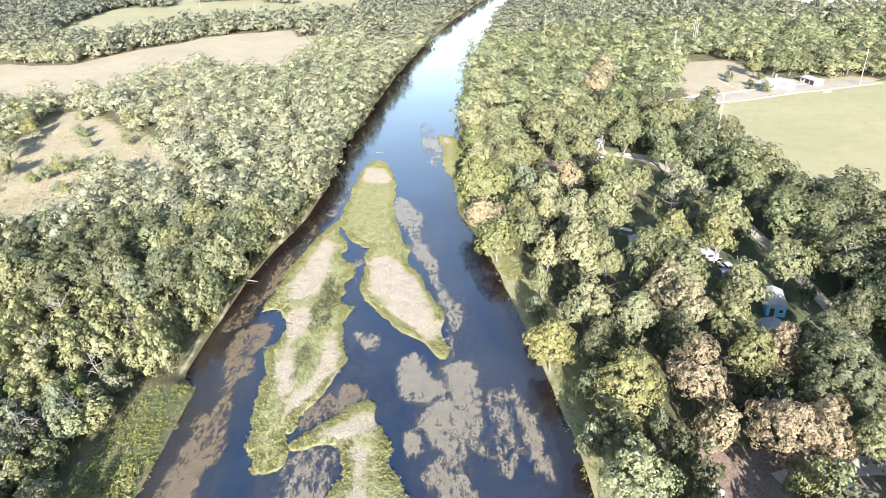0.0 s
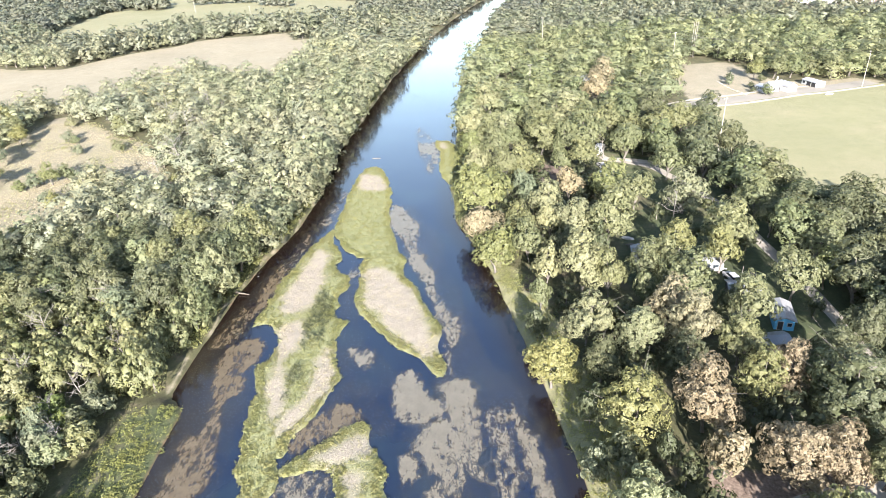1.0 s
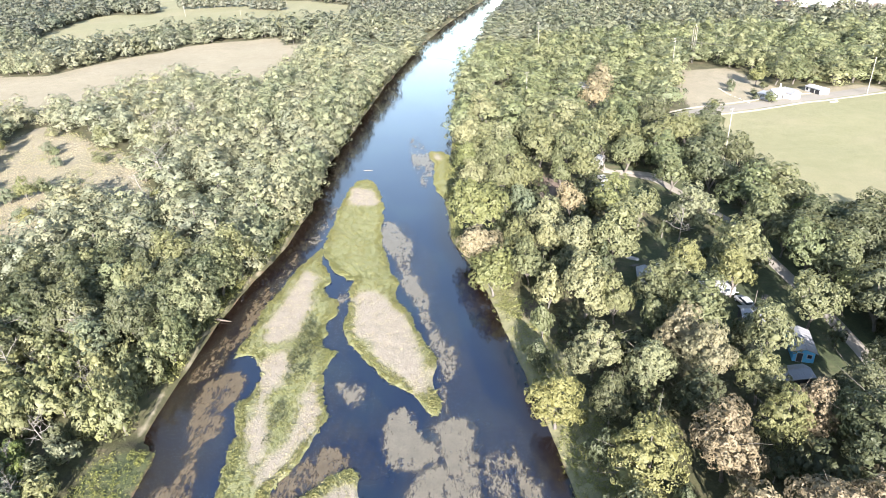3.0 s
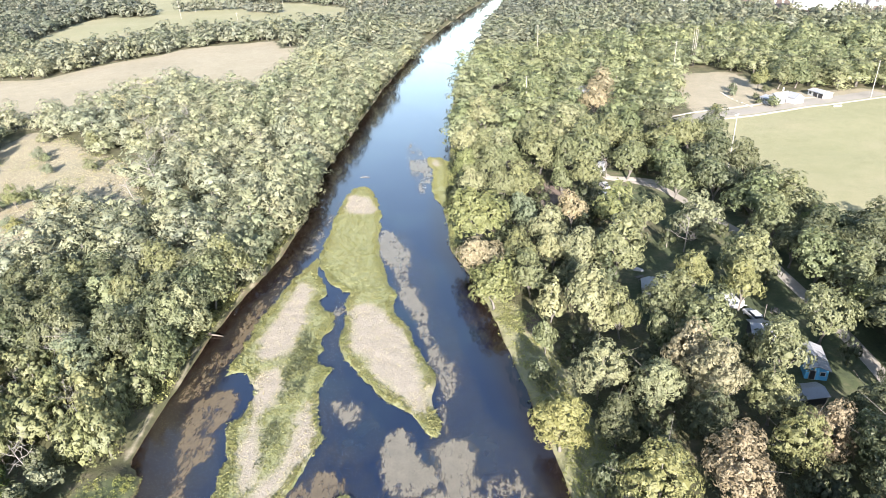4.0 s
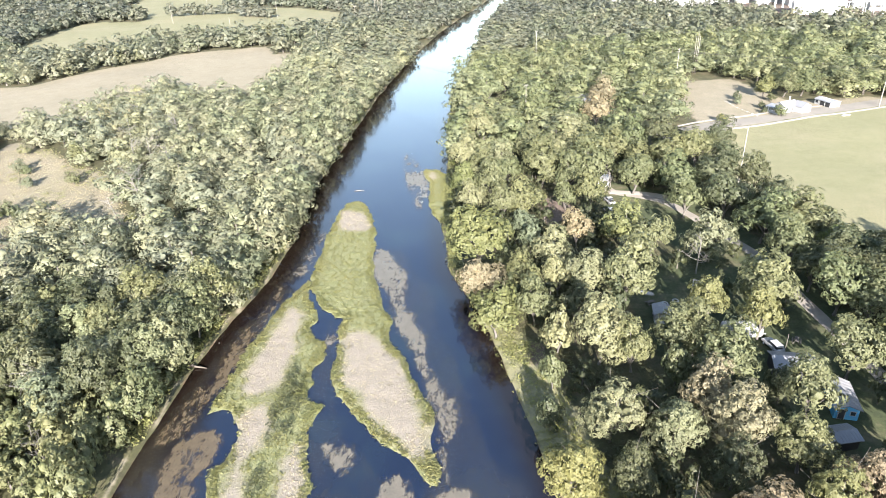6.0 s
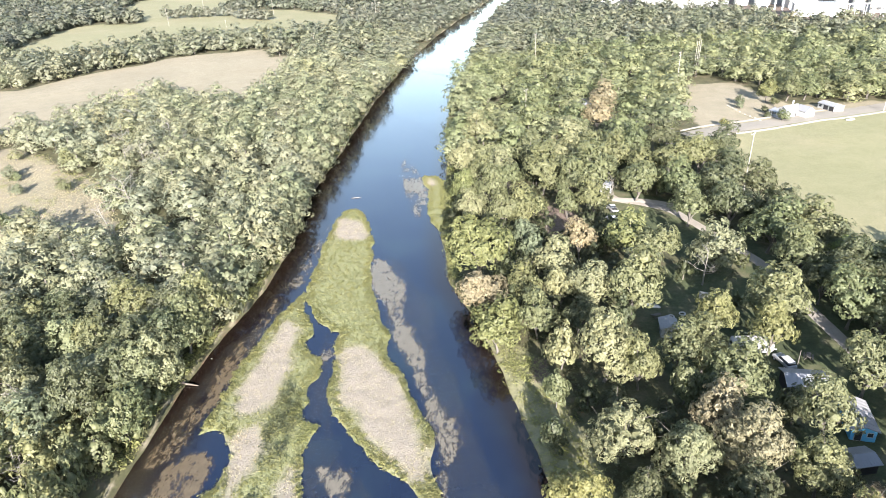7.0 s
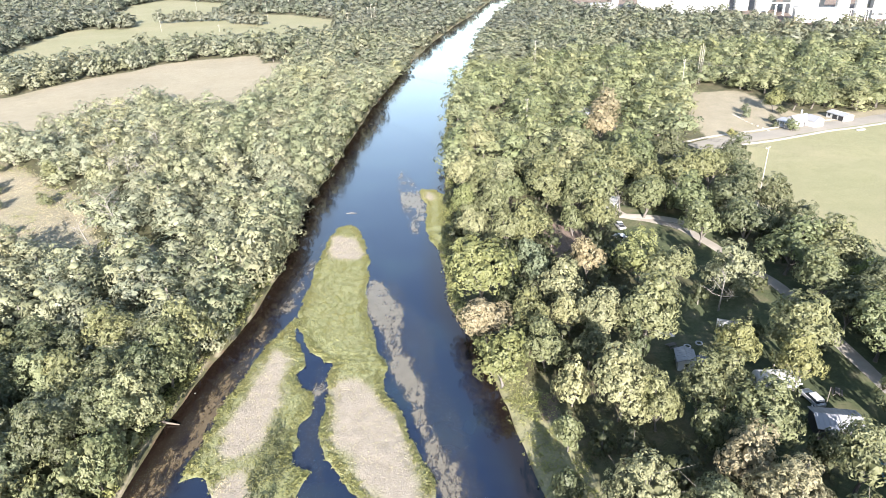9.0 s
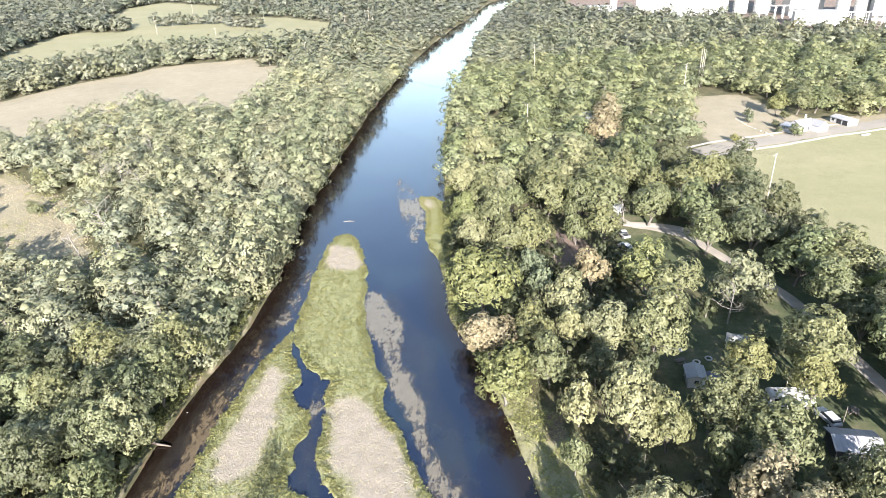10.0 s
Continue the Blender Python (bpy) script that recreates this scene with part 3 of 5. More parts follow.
island("near", 23, "small low island fringed by yellow-green plants")

WEED_BEDS = [
    ("pale", 31, 0.49, [(-2.0, 95.7), (1.3, 96.5), (2.6, 89.0), (2.9, 84.6), (3.1, 77.7), (3.8, 74.0), (5.0, 71.6), (3.3, 73.4), (0.6, 73.5), (0.1, 70.6), (0.4, 67.3), (1.2, 64.1), (-2.1, 64.2), (-4.7, 67.4), (-6.0, 69.7), (-4.8, 71.9), (-3.4, 73.3), (-4.8, 75.5), (-6.3, 78.7), (-6.9, 81.4), (-4.5, 85.6), (-2.0, 87.0), (-2.0, 90.8)]),
    ("pale", 32, 0.44, [(-11.4, 99.7), (-8.8, 99.9), (-7.9, 96.0), (-5.6, 91.8), (-2.5, 88.9), (-5.0, 87.4), (-6.5, 86.1), (-9.6, 86.2), (-11.3, 87.2), (-11.5, 92.8)]),
    ("pale", 33, 0.67, [(4.2, 89.0), (8.7, 88.8), (8.6, 81.5), (9.3, 75.0), (12.3, 73.7), (12.4, 68.0), (11.0, 70.3), (8.8, 73.8), (6.9, 68.2), (4.9, 70.4), (4.3, 75.2), (3.8, 81.7)]),
    ("pale", 42, 0.49, [(8.9, 90.4), (10.4, 85.0), (11.6, 78.7), (12.3, 73.7), (12.6, 68.2), (11.5, 70.8), (10.4, 76.2), (9.2, 82.9)]),
    ("pale", 43, 0.55, [(-18.9, 179.2), (-12.3, 170.2), (-9.1, 148.1), (-5.9, 135.7), (-3.1, 122.3), (0.7, 117.4), (1.1, 110.8), (-1.9, 104.8), (0.2, 97.4), (1.6, 89.1), (-2.0, 95.7), (-2.5, 104.9), (-3.1, 113.1), (-6.4, 127.5), (-9.5, 138.8), (-13.0, 151.7), (-16.9, 162.7)]),
    ("brown", 34, 0.50, [(-42.0, 111.9), (-40.0, 106.7), (-41.5, 101.1), (-41.1, 95.7), (-42.9, 90.9), (-41.0, 86.2), (-41.2, 82.0), (-39.6, 75.4), (-41.7, 71.9), (-41.9, 67.4), (-42.4, 64.3), (-47.6, 64.5), (-47.6, 68.7), (-46.7, 73.2), (-46.7, 78.2), (-47.2, 83.6), (-44.3, 87.1), (-45.6, 94.3), (-46.9, 102.2), (-47.3, 109.1)]),
    ("brown", 44, 0.66, [(-40.3, 162.6), (-41.8, 153.8), (-45.1, 141.2), (-48.0, 124.9), (-51.0, 113.5), (-50.3, 109.2), (-46.0, 113.2), (-43.9, 124.7), (-41.5, 138.0), (-39.0, 155.3)]),
    ("pale", 37, 0.69, [(-27.9, 75.0), (-21.5, 75.4), (-20.2, 73.6), (-20.2, 67.9), (-22.1, 63.8), (-28.0, 63.9), (-29.9, 68.2)]),
    ("pale", 45, 0.51, [(-9.6, 78.2), (-7.7, 78.1), (-7.1, 74.3), (-8.6, 74.4)]),
    ("pale", 35, 0.57, [(-33.1, 202.4), (-33.1, 187.3), (-34.4, 172.0), (-36.0, 166.1), (-38.0, 168.2), (-36.9, 183.0)]),
    ("pale", 41, 0.59, [(-21.9, 107.8), (-17.7, 106.6), (-17.7, 101.8), (-20.2, 103.4)]),
    ("brown", 36, 0.69, [(-28.4, 82.2), (-23.0, 91.7), (-18.6, 89.9), (-17.2, 86.8), (-21.7, 83.4), (-25.7, 80.7)]),
    ("sunk", 51, 0.58, [(-14, 178), (-6, 160), (-2, 140), (2, 122), (5, 104), (12, 92), (14, 66), (0, 60), (-8, 62), (-9, 80), (-4, 98), (-2, 112), (-8, 132), (-14, 152)]),
    ("sunk", 52, 0.62, [(-40, 150), (-47, 126), (-44, 112), (-40, 100), (-38, 84), (-38, 66), (-47, 60), (-51, 84), (-52, 108), (-47, 138)]),
    ("sunk", 53, 0.58, [(-30, 80), (-21, 97), (-15, 92), (-12, 84), (-20, 80), (-20, 62), (-32, 60)]),
    ("sunk", 54, 0.62, [(-26, 145), (-23, 125), (-19, 110), (-12, 100), (-14, 92), (-22, 98), (-26, 120)]),
    ("pale", 39, 0.71, [(-12, 262), (-7, 240), (-5, 215), (-8, 205), (-14, 240)]),
    ("pale", 40, 0.55, [(-24.5, 142), (-23.5, 138), (-26, 136), (-26, 141)]),
]


def weed_bed(tone, seed, cut, poly):
    outline = rounded(poly, 4)
    lo, hi = outline.min(0) - 3, outline.max(0) + 3
    x, y = np.meshgrid(np.arange(lo[0], hi[0], 0.5), np.arange(lo[1], hi[1], 0.5))
    d = inside(outline, x, y)
    dense = 0.8 * (cloudy(x, y * 0.5, 6, seed) - cut) + np.clip(d / 4.5, -1.2, 0.13)
    k = np.arange(x.size).reshape(x.shape)
    keep = (np.maximum(dense[:-1, :-1], dense[1:, 1:]) > -0.35).ravel()
    faces = np.stack([k[:-1, :-1], k[:-1, 1:], k[1:, 1:], k[1:, :-1]], -1).reshape(-1, 4)[keep]
    used = np.zeros(x.size, bool)
    used[faces.ravel()] = True
    index = np.cumsum(used) - 1
    lift = 0.004 if tone == "sunk" else 0.03
    verts = np.stack([x, y, lift + 0.02 * cloudy(x, y, 2, seed)], -1).reshape(-1, 3)[used]
    mat, word = {"pale": (WEED, "pale grey-tan"), "brown": (WEED_BROWN, "brown"), "sunk": (WEED_SUNK, "sunken olive-grey")}[tone]
    me = mesh_of("water_weed", verts, index[faces], mat, True)
    me.attributes.new("cover", "FLOAT", "POINT").data.foreach_set("value", (0.5 + dense).ravel()[used].astype(np.float32))
    tagged(new("water_weed", me), f"{word} mat of water weed lying at the river surface", "water weed", kind="stuff")


for bed in WEED_BEDS:
    weed_bed(*bed)



# ---- trees ----
def crown_shape(rng, radius, tall, low, lobes):
    """Centres and radii of the big lobes of a crown."""
    out = [((rng.normal(0, 0.08) * radius, rng.normal(0, 0.08) * radius, low + (tall - low) * 0.5), 0.66 * radius)]
    for k in range(lobes):
        a = 2 * np.pi * (k + rng.uniform(-0.3, 0.3)) / lobes
        far = radius * rng.uniform(0.48, 0.68)
        out.append(((far * np.cos(a), far * np.sin(a), low + (tall - low) * rng.uniform(0.22, 0.6)), radius * rng.uniform(0.34, 0.48)))
    out.append(((rng.normal(0, 0.2) * radius, rng.normal(0, 0.2) * radius, tall - 0.36 * radius), 0.42 * radius))
    return out


def crown_cards(rng, lobes, clumps, per, size, clump_r, fine=True, squash=0.85, half=False):
    """Leafy clumps spread evenly over the lobes."""
    at, out_way = [], []
    area = sum(r * r for _, r in lobes)
    for c, r in lobes:
        n = max(3, round(1.2 * clumps * r * r / area))
        k = np.arange(n) + 0.5
        z = 1 - 1.62 * k / n
        a = k * 2.39996 + rng.uniform(0, 6.28)
        w = np.stack([np.cos(a) * np.sqrt(1 - z * z), np.sin(a) * np.sqrt(1 - z * z), z], -1) + rng.normal(0, 0.16, (n, 3))
        w /= np.linalg.norm(w, axis=1, keepdims=True)
        at.append(np.array(c) + w * (r * rng.uniform(0.84, 1.02, n))[:, None] * (1, 1, squash))
        out_way.append(w)
    at, out_way = np.concatenate(at), np.concatenate(out_way)
    buried = np.zeros(len(at), bool)
    for c, r in lobes:
        buried |= np.linalg.norm((at - np.array(c)) / (1, 1, squash), axis=1) < r * 0.72
    at, out_way = at[~buried], out_way[~buried]
    if len(at) > clumps:
        pick = np.sort(rng.permutation(len(at))[:clumps])
        at, out_way = at[pick], out_way[pick]
    heart = np.mean([c for c, _ in lobes], 0) - (0, 0, 1.0)
    from_heart = (at - heart) / np.linalg.norm(at - heart, axis=1, keepdims=True)
    v, f, soft = leafy(at, clump_r * rng.uniform(0.75, 1.3, len(at)), 0.5 * out_way + 0.6 * from_heart, per, np.full(len(at), size), rng, 0.85, half)[:3]
    # the leafy mass within each lobe
    c, r = np.array([c for c, _ in lobes]), np.array([r for _, r in lobes])
    base, base_f = (ICO, ICO_F) if fine else (OCT, OCT_F)
    inner = c[:, None] + base * (r[:, None] * rng.uniform(0.42, 0.58, (len(r), len(base))))[..., None] * (1, 1, squash)
    way = (c - heart) / (np.linalg.norm(c - heart, axis=1, keepdims=True) + 1e-6)
    near = (base + 0.5 * way[:, None]).reshape(-1, 3)
    tris = (base_f[None] + (np.arange(len(r)) * len(base))[:, None, None]).reshape(-1, 3)
    return np.concatenate([v, inner.reshape(-1, 3)]), np.concatenate([f, tris + len(v)]), np.concatenate([soft, near / np.linalg.norm(near, axis=1, keepdims=True)])


def limbs(rng, lobes, low, thick, twigs=0):
    """A tapered, slightly bent trunk with a limb to each lobe."""
    lean = rng.normal(0, 0.25, 2)
    fork = np.array([lean[0], lean[1], low * 0.75])
    pieces = [tube([(0, 0, -0.6), (0, 0, 0.15), (lean[0] * 0.4, lean[1] * 0.4, low * 0.35), fork], [thick * 1.5, thick * 1.15, thick * 0.9, thick * 0.75], 8)]
    for at, r in lobes:
        end = np.array(at) + (0, 0, 0.25 * r)
        mid = fork + (end - fork) * 0.5 + rng.normal(0, 0.25, 3) + (0, 0, 0.3)
        t = thick * rng.uniform(0.35, 0.6)
        pieces.append(tube([fork - (0, 0, 0.3), fork + (mid - fork) * 0.5, mid, end], [t * 1.2, t, t * 0.7, t * 0.2], 6))
        for _ in range(twigs):
            tip = end + rng.normal(0, 0.8, 3) * r * 0.9
            s = mid + (end - mid) * rng.uniform(0.1, 0.7)
            bend = (s + tip) / 2 + rng.normal(0, 0.2, 3)
            pieces.append(tube([s, bend, tip], [t * 0.4, t * 0.28, t * 0.08], 4))
    return joined(pieces)


FORMS = []   # (trunk mesh, crown mesh) for trees of radius 5 and about 12 high
for form in range(7):
    g = np.random.default_rng(100 + form)
    tall, low = (11.0, 1.2) if form < 4 else (12.5, 1.6)
    shape = crown_shape(g, 5.0, tall, low, (6, 7, 5, 8, 6, 7, 5)[form])
    v, f, soft = crown_cards(g, shape, 130, 24, 0.5, 0.7, half=True)
    FORMS.append((mesh_of("trunk", *limbs(g, shape, low + 1.5, 0.28), BARK, True), mesh_of("crown", v, f, LEAF["green"], normals=soft)))

FINE_FORMS = []   # the same with finer leaves, for the trees that the flight passes nearest
for form in range(4):
    g = np.random.default_rng(120 + form)
    shape = crown_shape(g, 5.0, 11.6, 1.3, (7, 6, 8, 6)[form])
    v, f, soft = crown_cards(g, shape, 170, 40, 0.36, 0.62, half=True)
    FINE_FORMS.append((mesh_of("trunk", *limbs(g, shape, 2.8, 0.28, 2), BARK, True), mesh_of("crown", v, f, LEAF["green"], normals=soft)))

SMALL_FORMS = []   # the same for small trees and bushes
for form in range(5):
    g = np.random.default_rng(140 + form)
    shape = crown_shape(g, 5.0, 11.0, 0.6, (5, 6, 4, 6, 5)[form])
    v, f, soft = crown_cards(g, shape, 46, 24, 0.85, 1.05, half=True)
    SMALL_FORMS.append((mesh_of("trunk", *limbs(g, shape, 1.8, 0.26), BARK, True), mesh_of("crown", v, f, LEAF["green"], normals=soft)))

TREE_WORDS = {
    "green": "broad-crowned olive-green tree in full leaf", "pale": "broad tree with pale sunlit green leaves",
    "yellow": "yellow-green leafy tree with a rounded crown", "brown": "tree with dried rust-brown leaves",
    "tan": "tree with a fading straw-yellow crown", "dark": "dense dark green tree with a rounded crown",
    "grey": "grey-green willow-like tree with an open crown", "fresh": "small bright fresh-green riverside tree",
}
BUILT = {}


def tree(x, y, radius, kind, rng, height=1.0):
    """A tree of its own: trunk and crown under an empty at its foot."""
    grade = "small" if radius < 3.3 else "fine" if x > 0 and y < 104 else "usual"
    forms = {"small": SMALL_FORMS, "fine": FINE_FORMS, "usual": FORMS}[grade]
    form = int(rng.integers(len(forms)))
    s = radius / 5.0
    m = Matrix.LocRotScale((x, y, float(land(x, y)) - 0.05), Euler((0, 0, rng.uniform(0, 6.28))), (s, s, height * (0.42 + 0.46 * s)))
    if (grade, form, kind) in BUILT:
        first = BUILT[grade, form, kind]
        return copy_thing(first, m @ Matrix.Diagonal((*[1 / v for v in first.scale], 1)))
    foot = tagged(new("tree"), TREE_WORDS[kind], "tree", "trees along the river")
    for name, me in zip(("trunk", "crown"), forms[form]):
        ob = new(name, me)
        ob.parent = foot
        if name == "crown":
            ob.material_slots[0].link = "OBJECT"
            ob.material_slots[0].material = LEAF[kind]
    foot.matrix_basis = m
    BUILT[grade, form, kind] = foot
    return foot


# the trees of the right bank, one by one: x, y, crown radius, kind
BANK_TREES = [
    (7.1, 230.6, 5.4, "pale"), (6.8, 205.6, 5.1, "yellow"), (13.6, 199.2, 5.6, "green"), (7.6, 163.6, 8.1, "yellow"), (7.4, 148.4, 5.5, "tan"), (7.5, 135.9, 5.3, "yellow"),
    (21.7, 189.5, 6, "green"), (30.6, 211.5, 7.1, "green"), (17.5, 219.9, 6.2, "pale"), (20.1, 175.9, 3.6, "grey"), (20.7, 167.6, 3.1, "grey"), (25.1, 158.4, 5.4, "pale"),
    (32.8, 169.9, 4.4, "tan"), (16.8, 150.9, 4.1, "green"), (17.6, 138.2, 4.3, "green"), (24, 147.9, 3.6, "pale"), (29.7, 145.9, 5, "pale"), (37.8, 142.9, 6.9, "green"),
    (44.2, 167.2, 6.6, "yellow"), (48.8, 161.9, 5.7, "green"), (43.7, 208, 7.9, "green"), (41.1, 191.8, 5.2, "green"), (56.2, 202.5, 6.7, "green"), (34.4, 193.5, 3, "green"),
]
CAMP_TREES = [
    (67.7, 200.7, 6.7, "green"), (64.7, 184.5, 5.6, "green"), (71.3, 218.9, 6.6, "green"), (80.3, 219, 6.6, "green"), (78.5, 197.5, 6.4, "dark"), (74.6, 182.2, 6.3, "dark"),
    (61.4, 160.5, 6.1, "grey"), (87.2, 194.1, 5.7, "dark"), (77.9, 167.8, 7.2, "green"), (86.2, 165.1, 6.9, "green"), (77.8, 154.5, 5.9, "green"), (88.8, 160.9, 5.3, "dark"),
    (87.9, 155.9, 3.4, "fresh"), (62.8, 135.3, 6.8, "green"), (88.3, 149.2, 5.6, "dark"), (91.5, 145.1, 5, "dark"), (77.8, 135.1, 6.1, "green"), (81.1, 130.1, 5.3, "green"),
    (77.4, 144.5, 4.2, "dark"), (51.1, 134.5, 4.4, "yellow"),
]
SHADE_TREES = [
    (20.5, 127.9, 3.3, "pale"), (27.4, 123.5, 5.6, "pale"), (32.6, 120.7, 3.9, "green"), (17.7, 117.9, 2.5, "green"), (15.6, 107.7, 2.5, "dark"), (24.5, 103.9, 4.9, "pale"),
    (14.4, 93.8, 5, "yellow"), (25.6, 137.4, 3.6, "dark"), (33.9, 137.5, 2.7, "dark"), (40.5, 124, 4.3, "green"), (47.8, 116.2, 5.7, "green"), (45.2, 124.5, 4.1, "green"),
    (59.2, 128.6, 4.4, "yellow"), (56.2, 106, 5.0, "green"), (68.9, 115.8, 5.2, "green"), (54, 110, 2.8, "dark"), (32.7, 99.8, 4.7, "pale"), (40.3, 107.3, 4.3, "tan"),
    (42.5, 100.1, 5.2, "tan"), (49.8, 95.5, 4.7, "green"), (77.9, 119.9, 3.8, "yellow"), (64, 92.5, 4.6, "dark"), (38.9, 116, 2.8, "green"),
]
# the trees at x 60.5, 65.2 and 72 are coloured dark for shade
LANDING_TREES = [
    (26.7, 79.4, 5.8, "yellow"), (23.7, 71.3, 3.3, "dark"), (18.1, 71.8, 2.2, "grey"), (23, 60, 5.5, "pale"), (38.1, 79.9, 5.6, "brown"), (49.1, 85.9, 3.9, "yellow"),
    (53.9, 87.8, 4, "brown"), (38.2, 71.3, 3.3, "brown"), (46.3, 68.3, 5.5, "brown"), (52, 68, 4.5, "brown"), (60.5, 79.4, 7, "dark"), (59.5, 86.9, 3.2, "green"),
    (72, 97.6, 4.2, "dark"), (58.4, 66.8, 3.4, "green"), (50, 60.4, 2.8, "green"), (65.2, 77.2, 3.9, "dark"), (45.7, 60.7, 2.4, "yellow"), (21.1, 83.5, 2.4, "dark"),
    (24.7, 92.3, 3.6, "dark"), (39.1, 93.1, 3.7, "dark"), (30.4, 73.2, 1.9, "dark"),
]
FILL_TREES = [
    (30, 232, 6, "green"), (56, 226, 6.5, "green"), (62, 217, 5.5, "green"), (90, 228, 6, "dark"), (20, 212, 5, "green"), (38, 205, 5, "green"), (50, 236, 6.5, "green"),
    (64, 236, 6, "green"), (40, 228, 6, "pale"), (86, 212, 5.5, "dark"), (12, 219, 5, "green"), (16, 188, 4.6, "green"), (8, 192, 4.2, "pale"), (88, 182, 5.5, "dark"), (84, 150, 5, "dark"),
    (61, 270, 6.8, "tan"), (44.5, 250, 7.4, "pale"), (15.4, 260, 6.8, "pale"), (22.5, 316, 7.6, "pale"), (68.6, 293, 6.5, "tan"), (75, 240, 6, "dark"),
]
grow = np.random.default_rng(7)
placed = []
for x, y, r, kind in BANK_TREES + CAMP_TREES + SHADE_TREES + LANDING_TREES + FILL_TREES:
    x = max(x, float(bank(BANK_RIGHT, y)) + 0.8)
    tree(x, y, 0.98 * r, kind, grow, grow.uniform(1.1, 1.3))
    placed.append((x, y, r))


# open spots among the trees of the camp: x, y, radius
CAMP_OPEN = [(85, 250, 4), (80, 262, 4), (77, 271, 4), (73, 283, 3), (62, 299, 4), (42, 131.5, 2.6), (45.5, 131, 2.6), (43.8, 137.5, 5.0), (46, 146, 4.5), (57, 130, 5.5), (60.5, 119, 5.5), (65, 126, 5), (70.5, 131, 4.5), (55, 149, 5), (63, 109, 5), (58.5, 100.5, 4.5), (50, 141, 4), (68, 103, 4), (57, 192, 6), (49, 205, 5), (63, 172, 5), (47, 191, 3.5), (66, 150, 4), (57, 182, 9), (63, 188, 7), (53, 194, 6), (54, 170, 6), (60, 174, 6)]
CAMP_ROAD = [(48, 214), (51, 204), (57.5, 201.2), (64, 195.5), (70, 178), (74.3, 163), (74.8, 140), (75.5, 122), (75, 106), (73, 88), (70, 60)]


def wooded(x, y):
    """Which places carry wood: dry plain outside clearings and yards."""
    left, right = wavy_banks(y)
    d = np.maximum(left - x, x - right)
    ok = d > np.where(x < 0, 2.0, 3.0)
    for poly, gap in ((MEADOW, 1.0), (GLADE, 0.5), (COW_FIELD, 2.5), (FAR_FIELD, 3), (FIELD, 2.5), (HOUSE_LOT, 2), (BARE, 1), (LANDING, 1), (REED_BANK, 1), (BANK_GRASS, 0.5), (PLANT_YARD, 3), (FAR_LAWN, 2)):
        ok &= inside(poly, x, y) < -gap
    for a, b, r in CAMP_OPEN:
        ok &= np.hypot(x - a, y - b) > r + 2.2
    for (ax, ay), (bx, by) in zip(CAMP_ROAD, CAMP_ROAD[1:]):
        t = np.clip(((x - ax) * (bx - ax) + (y - ay) * (by - ay)) / ((bx - ax) ** 2 + (by - ay) ** 2), 0, 1)
        ok &= np.hypot(x - ax - t * (bx - ax), y - ay - t * (by - ay)) > 4.6
    return ok


def scattered(cell, y0, y1, rng, margin=30, jitter=0.6):
    """Jittered places on a grid over the wedge that lies ahead, thinned to the woods."""
    reach = 0.66 * y1 + 30 + margin
    x, y = np.meshgrid(np.arange(-reach, reach, cell), np.arange(y0, y1, cell * 0.9))
    x = x + (np.arange(x.shape[0]) % 2)[:, None] * cell / 2
    x, y = (x + rng.uniform(-jitter, jitter, x.shape) * cell).ravel(), (y + rng.uniform(-jitter, jitter, y.shape) * cell).ravel()
    keep = (np.abs(x + 0.01 * y) < 0.62 * y + 28 + margin) & wooded(x, y)
    for a, b, r in placed:
        keep &= np.hypot(x - a, y - b) > r * 0.78 + 1.6
    return x[keep], y[keep]


# scrub and small trees on the near left bank, then single trees further on
bx, by = scattered(4.5, 56, 128, grow, 8)
scrub = (bx < 0) & (by + grow.normal(0, 5, len(by)) < 124)
bx, by = bx[scrub], by[scrub]
for x, y in zip(bx[by < 94], by[by < 94]):
    edge = float(bank(BANK_LEFT, y)) - x < 9
    pick = grow.random() - (0.25 if edge else 0) + 0.5 * (cloudy(x, y, 18, 71) - 0.5)
    kind = "fresh" if pick < 0.2 else "green" if pick < 0.46 else "dark" if pick < 0.62 else "pale" if pick < 0.76 else "yellow" if pick < 0.86 else "grey"
    tree(x, y, grow.uniform(1.9, 3.2), kind, grow, grow.uniform(0.7, 1.0))
lx, ly = scattered(6.2, 118, 148, grow, 10)
rx, ry = scattered(7.8, 52, 200, grow, 10)
beyond = (rx > 79) & (ry < 150) | (rx > 92)
rx, ry = rx[beyond], ry[beyond]
edge_y = np.arange(124, 148, 5.2) + grow.uniform(-1.2, 1.2, 5)
edge_x = wavy_banks(edge_y)[0] - grow.uniform(3.0, 4.6, 5)
lx, ly = np.r_[lx[lx < 0], edge_x], np.r_[ly[lx < 0], edge_y]
for x, y in zip(np.r_[rx, lx], np.r_[ry, ly]):
    shade = cloudy(x, y, 30, 4) + grow.normal(0, 0.12)
    near_edge = x < 0 and float(bank(BANK_LEFT, y)) - x < 11
    if x < 0:
        kind = "dark" if y < 150 and shade < 0.4 else "grey" if shade < 0.46 else "green" if shade < 0.6 else "pale" if shade < 0.7 else "green" if shade < 0.9 else "yellow"
        r = grow.uniform(3.4, 5.6)
    else:
        shade += 0.14 - 0.0045 * (x - 10)
        kind = "dark" if shade < 0.54 else "green"
        r = grow.uniform(4.6, 6.6)
    tree(x, y, r, kind, grow, (1.25 if near_edge else 1.1) * grow.uniform(0.85, 1.12))


